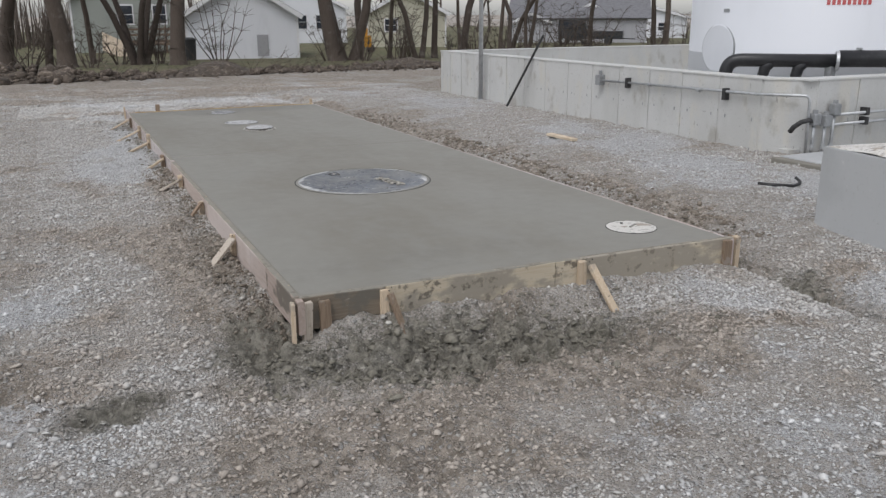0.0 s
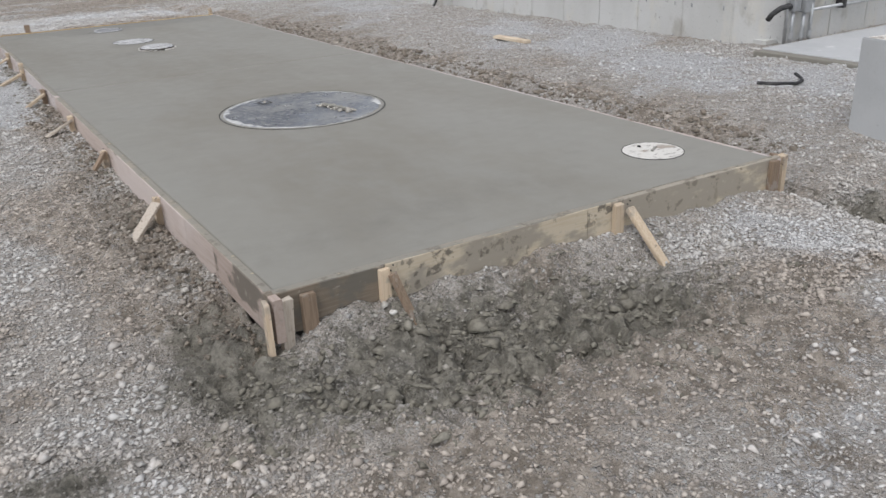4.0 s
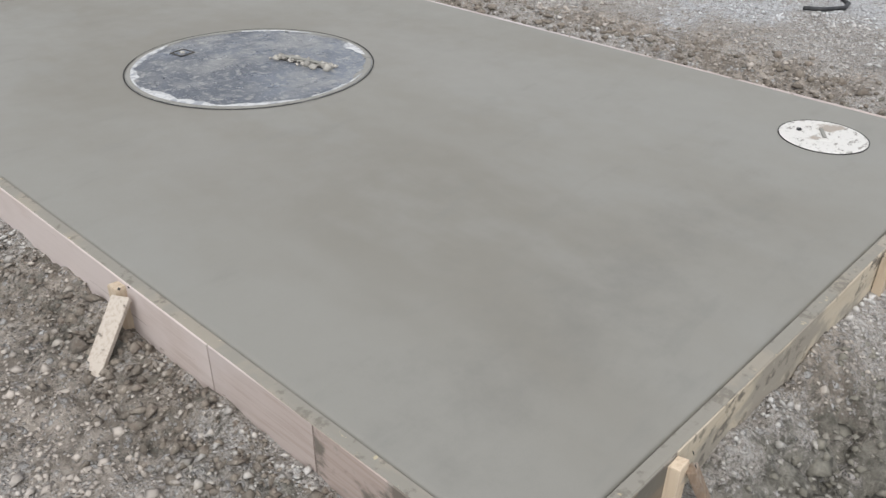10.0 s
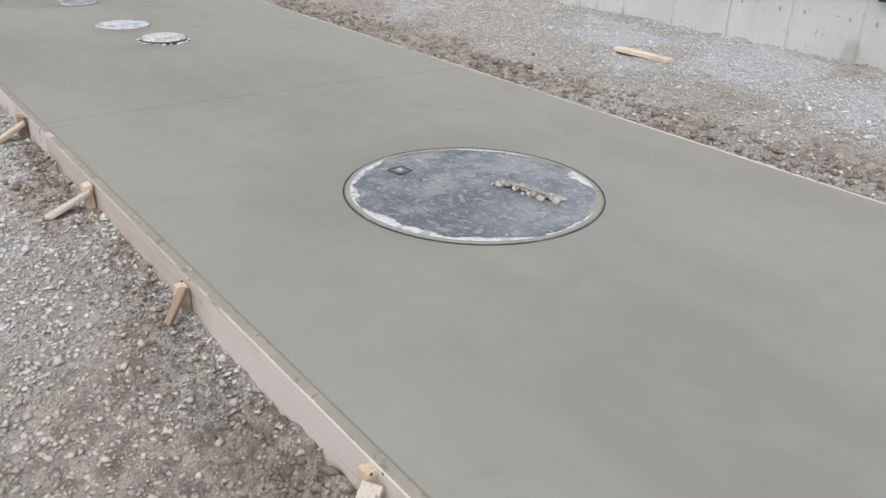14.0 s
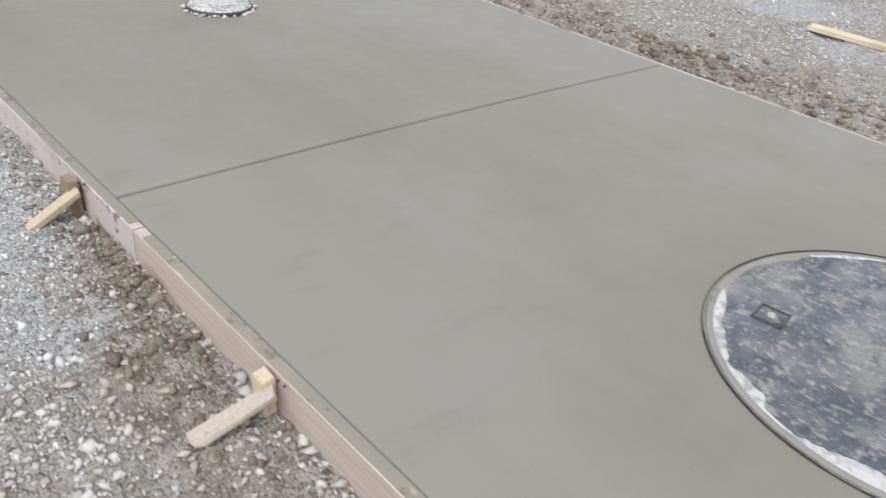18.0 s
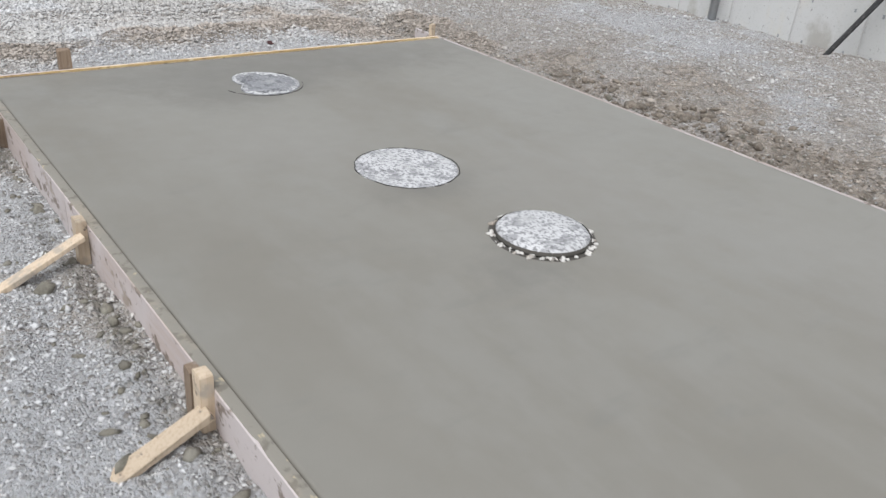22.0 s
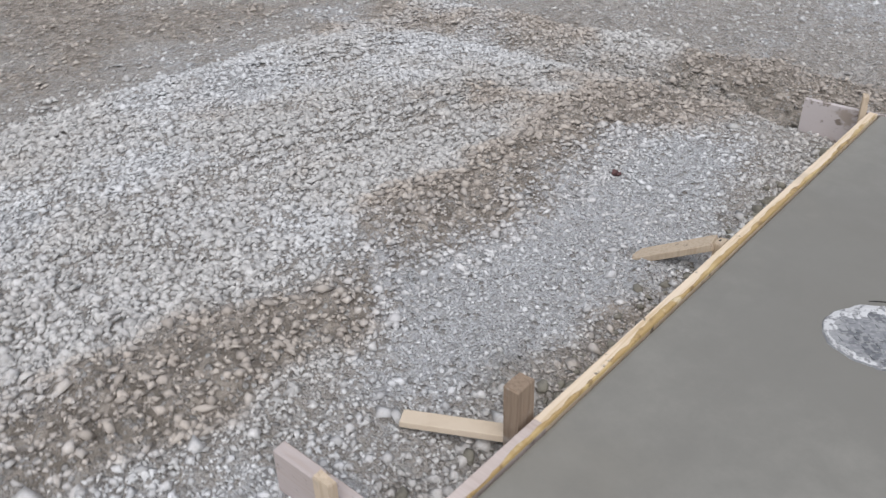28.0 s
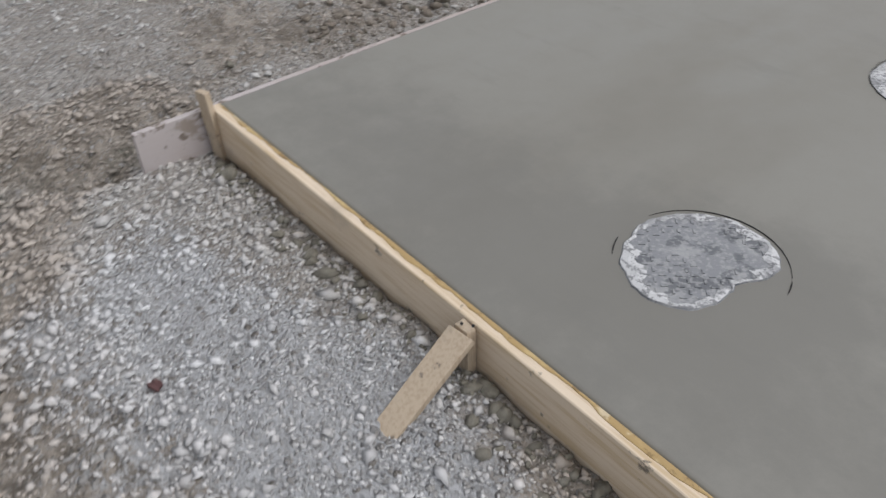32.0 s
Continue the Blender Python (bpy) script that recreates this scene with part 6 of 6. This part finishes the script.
def house(at, turn, wide, deep, eave, ridge, wall_mat, roof_mat, label, windows=(), doors=(), name="house", siding=0.0):
    """A gabled house; its gable end faces -y before the turn. windows, doors: (x, z, width, height) on that end."""
    hz = height(at[0], at[1]) + 0.02
    ob = thing(name, label, "house" if name == "house" else name, at=(at[0], at[1], hz), turn=turn)
    bm = bmesh.new()
    w = wide / 2
    prof = [(-w, 0), (w, 0), (w, eave), (0, ridge), (-w, eave)]
    front, back = [bm.verts.new((x_, 0, z_)) for x_, z_ in prof], [bm.verts.new((x_, deep, z_)) for x_, z_ in prof]
    bm.faces.new(front)
    bm.faces.new(back[::-1])
    for k in range(5):
        bm.faces.new((front[(k + 1) % 5], front[k], back[k], back[(k + 1) % 5]))
    part("wall", bm, wall_mat, ob)
    slope = math.atan2(ridge - eave, w)
    ln = math.hypot(w, ridge - eave) + 0.35
    for sgn in (-1, 1):
        bm = bmesh.new()
        box(bm, (0, -0.35, 0.005), (ln, deep + 0.35, 0.12), 0.01, Matrix.Translation((0, 0, ridge)) @ Matrix.Rotation(slope if sgn > 0 else math.pi - slope, 4, "Y") @ Matrix.Diagonal((1, 1, sgn, 1)))
        bmesh.ops.recalc_face_normals(bm, faces=bm.faces)
        part("roof", bm, roof_mat, ob)
        bm = bmesh.new()
        box(bm, (0, -0.38, -0.14), (ln, -0.33, 0.10), 0.005, Matrix.Translation((0, 0, ridge)) @ Matrix.Rotation(slope if sgn > 0 else math.pi - slope, 4, "Y") @ Matrix.Diagonal((1, 1, sgn, 1)))
        bmesh.ops.recalc_face_normals(bm, faces=bm.faces)
        part("fascia", bm, m_trim, ob)
    bm = bmesh.new()
    n = int(eave / 0.2)
    for k in range(n):
        box(bm, (-w + 0.02, -0.012, 0.2 * k + 0.015), (w - 0.02, 0.0, 0.2 * k + 0.19), 0.0)
    tagged(part("siding", bm, wall_mat, ob), kind="stuff")
    for sx in (-w, w):
        bm = bmesh.new()
        box(bm, (sx - 0.06, -0.03, 0), (sx + 0.06, 0.05, eave), 0.005)
        part("corner_trim", bm, m_trim, ob)
    for x_, z_, ww, hh in windows:
        bm = bmesh.new()
        box(bm, (x_ - ww / 2 - 0.08, -0.06, z_ - 0.08), (x_ + ww / 2 + 0.08, -0.016, z_ + hh + 0.08), 0.006)
        fr = part("window", bm, m_trim, ob)
        for half in (0, 1):
            bm = bmesh.new()
            box(bm, (x_ - ww / 2, -0.068, z_ + half * hh / 2 + 0.02), (x_ + ww / 2, -0.05, z_ + (half + 1) * hh / 2 - 0.02), 0.003)
            part("pane", bm, m_window, fr)
    for x_, z_, ww, hh in doors:
        bm = bmesh.new()
        box(bm, (x_ - ww / 2, -0.055, z_), (x_ + ww / 2, -0.014, z_ + hh), 0.008)
        dr = part("door", bm, m_door, ob)
        bm = bmesh.new()
        lathe(bm, [(0.03, 0), (0.03, 0.03), (0, 0.035)], 8)
        bmesh.ops.transform(bm, matrix=pose(x_ + ww / 2 - 0.08, -0.055, z_ + hh * 0.48, 90, 0, 0), verts=bm.verts)
        part("handle", bm, m_box, dr)
    return ob


house((8.9, 43.0), -13, 6.0, 7.0, 2.42, 4.3, m_siding_white, m_roof, "white clapboard garage with a grey side door", (), ((1.05, 0.15, 0.62, 1.15),), "garage")
house((3.9, 57.6), -4, 6.4, 8.0, 3.6, 6.2, m_siding_sage, m_roof, "sage green house behind a timber deck", ((0.2, 1.9, 0.9, 1.2), (2.4, 1.9, 0.8, 1.2)))
house((24.2, 56.0), -22, 6.0, 9.0, 2.6, 4.2, m_siding_cream, m_roof, "low cream house beyond the trees", ((-1.2, 1.2, 0.9, 0.9),))
house((20.0, 72.0), -15, 9.0, 9.0, 3.2, 5.4, m_siding_white, m_roof, "white house far behind the trees", ((0.5, 1.3, 0.8, 1.2), (2.2, 1.3, 0.8, 1.2)))
house((44.0, 60.0), -35, 4.6, 8.0, 2.3, 3.35, m_siding_grey, m_roof, "grey sided house with a small gable", ((0.9, 0.9, 0.5, 0.8),))
house((49.0, 58.5), -35 + 90, 7.0, 12.0, 2.2, 4.0, m_siding_grey, m_roof, "long grey house wing", ((0.9, 0.9, 0.7, 0.9), (-1.5, 0.9, 0.7, 0.9)))
house((38.7, 61.5), -33, 3.0, 3.5, 1.9, 2.5, m_siding_white, m_roof, "small white shed with a low roof", (), ((0.6, 0.1, 0.8, 1.3),), "shed")
house((58.5, 69.0), -40, 7.0, 6.0, 2.2, 3.2, m_siding_white, m_roof, "low white building in the distance", ((1.0, 0.8, 0.8, 0.8),))
house((62.0, 56.0), -48, 9.0, 9.0, 2.5, 4.2, m_siding_grey, m_roof, "grey house at the edge of the lawn", ((1.0, 0.9, 0.8, 0.9),))

# timber deck before the sage house
deck = thing("deck", "dark timber deck with a rail of planks", "deck", at=(5.4, 54.0, height(5.4, 54.0)))
for k in range(4):
    bm = bmesh.new()
    box(bm, (-2.0 + 1.35 * k, -0.06, 0), (-1.88 + 1.35 * k, 0.06, 1.75), 0.01)
    part("post", bm, m_deck, deck)
for z_ in (0.75, 1.15, 1.5):
    bm = bmesh.new()
    box(bm, (-2.1, -0.1, z_), (2.3, -0.062, z_ + 0.14), 0.01)
    part("rail", bm, m_deck, deck)
bm = bmesh.new()
box(bm, (-2.1, -0.05, 0.55), (2.3, 3.0, 0.68), 0.01)
part("platform", bm, m_deck, deck)
slide = thing("sheet_panel", "pale sheet panel propped against the deck", "panel", at=(2.75, 50.0, height(2.75, 50.0)))
bm = bmesh.new()
box(bm, (-0.9, -0.03, 0), (0.9, 0.03, 1.5), 0.01, pose(0, 0, 0.02, -40, 25, 20))
part("sheet", bm, m_foam, slide)
bin_ = thing("rubbish_bin", "tall black rubbish bin beside the garage", "bin", at=(5.75, 41.6, height(5.75, 41.6)))
bm = bmesh.new()
lathe(bm, [(0, 0), (0.30, 0), (0.36, 1.05), (0.33, 1.06), (0, 1.06)], 16)
part("body", bm, m_rubber, bin_)
bm = bmesh.new()
lathe(bm, [(0.38, 1.05), (0.38, 1.12), (0.2, 1.2), (0, 1.21)], 16)
part("lid", bm, m_rubber, bin_)
digger = thing("garden_machine", "small yellow machine parked among the trees", "machine", at=(17.7, 47.7, height(17.7, 47.7)))
bm = bmesh.new()
box(bm, (-0.35, -0.5, 0.35), (0.35, 0.5, 1.1), 0.08)
part("body", bm, m_orange, digger)
bm = bmesh.new()
box(bm, (-0.2, -0.25, 1.1), (0.2, 0.25, 1.55), 0.06)
part("hood", bm, m_orange, digger)
for sx in (-0.42, 0.42):
    for sy in (-0.35, 0.35):
        bm = bmesh.new()
        lathe(bm, [(0, -0.08), (0.22, -0.08), (0.25, -0.04), (0.25, 0.04), (0.22, 0.08), (0, 0.08)], 16)
        bmesh.ops.transform(bm, matrix=pose(sx, sy, 0.27, 0, 90, 0), verts=bm.verts)
        part("wheel", bm, m_rubber, digger)
# dark van and trailer on the lawn
van = thing("van", "dark van parked on the lawn", "van", at=(39.3, 55.4, height(39.3, 55.4)), turn=-40)
bm = bmesh.new()
prof = [(-1.3, 0.35), (1.5, 0.35), (1.5, 0.95), (1.05, 1.05), (0.75, 1.95), (-1.25, 2.05), (-1.35, 1.6)]
a_, b_ = [bm.verts.new((x_, -0.85, z_)) for x_, z_ in prof], [bm.verts.new((x_, 0.85, z_)) for x_, z_ in prof]
bm.faces.new(a_)
bm.faces.new(b_[::-1])
for k in range(len(prof)):
    bm.faces.new((a_[(k + 1) % len(prof)], a_[k], b_[k], b_[(k + 1) % len(prof)]))
bmesh.ops.bevel(bm, geom=list(bm.edges), offset=0.06, segments=2, affect="EDGES")
bmesh.ops.recalc_face_normals(bm, faces=bm.faces)
part("body", bm, m_car, van)
for sx in (-0.85, 0.95):
    for sy in (-0.82, 0.82):
        bm = bmesh.new()
        lathe(bm, [(0, -0.1), (0.3, -0.1), (0.34, -0.05), (0.34, 0.05), (0.3, 0.1), (0, 0.1)], 18)
        bmesh.ops.transform(bm, matrix=pose(sx, sy, 0.34, 90, 0, 0), verts=bm.verts)
        wh = part("wheel", bm, m_rubber, van)
        bm = bmesh.new()
        lathe(bm, [(0, -0.11), (0.17, -0.11), (0.17, 0.11), (0, 0.11)], 14)
        bmesh.ops.transform(bm, matrix=pose(sx, sy, 0.34, 90, 0, 0), verts=bm.verts)
        part("rim", bm, m_conduit, wh)
for sy in (-0.87, 0.84):
    bm = bmesh.new()
    box(bm, (-0.9, sy, 1.3), (0.6, sy + 0.03, 1.8), 0.02)
    part("side_window", bm, m_window, van)
trailer = thing("trailer", "low dark trailer parked beside the van", "trailer", at=(41.4, 53.6, height(41.4, 53.6)), turn=-40)
bm = bmesh.new()
box(bm, (-1.2, -0.7, 0.45), (1.2, 0.7, 1.1), 0.04)
part("bed", bm, m_car, trailer)
for sy in (-0.75, 0.75):
    bm = bmesh.new()
    lathe(bm, [(0, -0.1), (0.26, -0.1), (0.3, -0.05), (0.3, 0.05), (0.26, 0.1), (0, 0.1)], 16)
    bmesh.ops.transform(bm, matrix=pose(0, sy, 0.3, 90, 0, 0), verts=bm.verts)
    part("wheel", bm, m_rubber, trailer)
bm = bmesh.new()
tube(bm, [(1.2, 0, 0.5), (2.2, 0, 0.45)], 0.04, 8)
part("drawbar", bm, m_rubber, trailer)
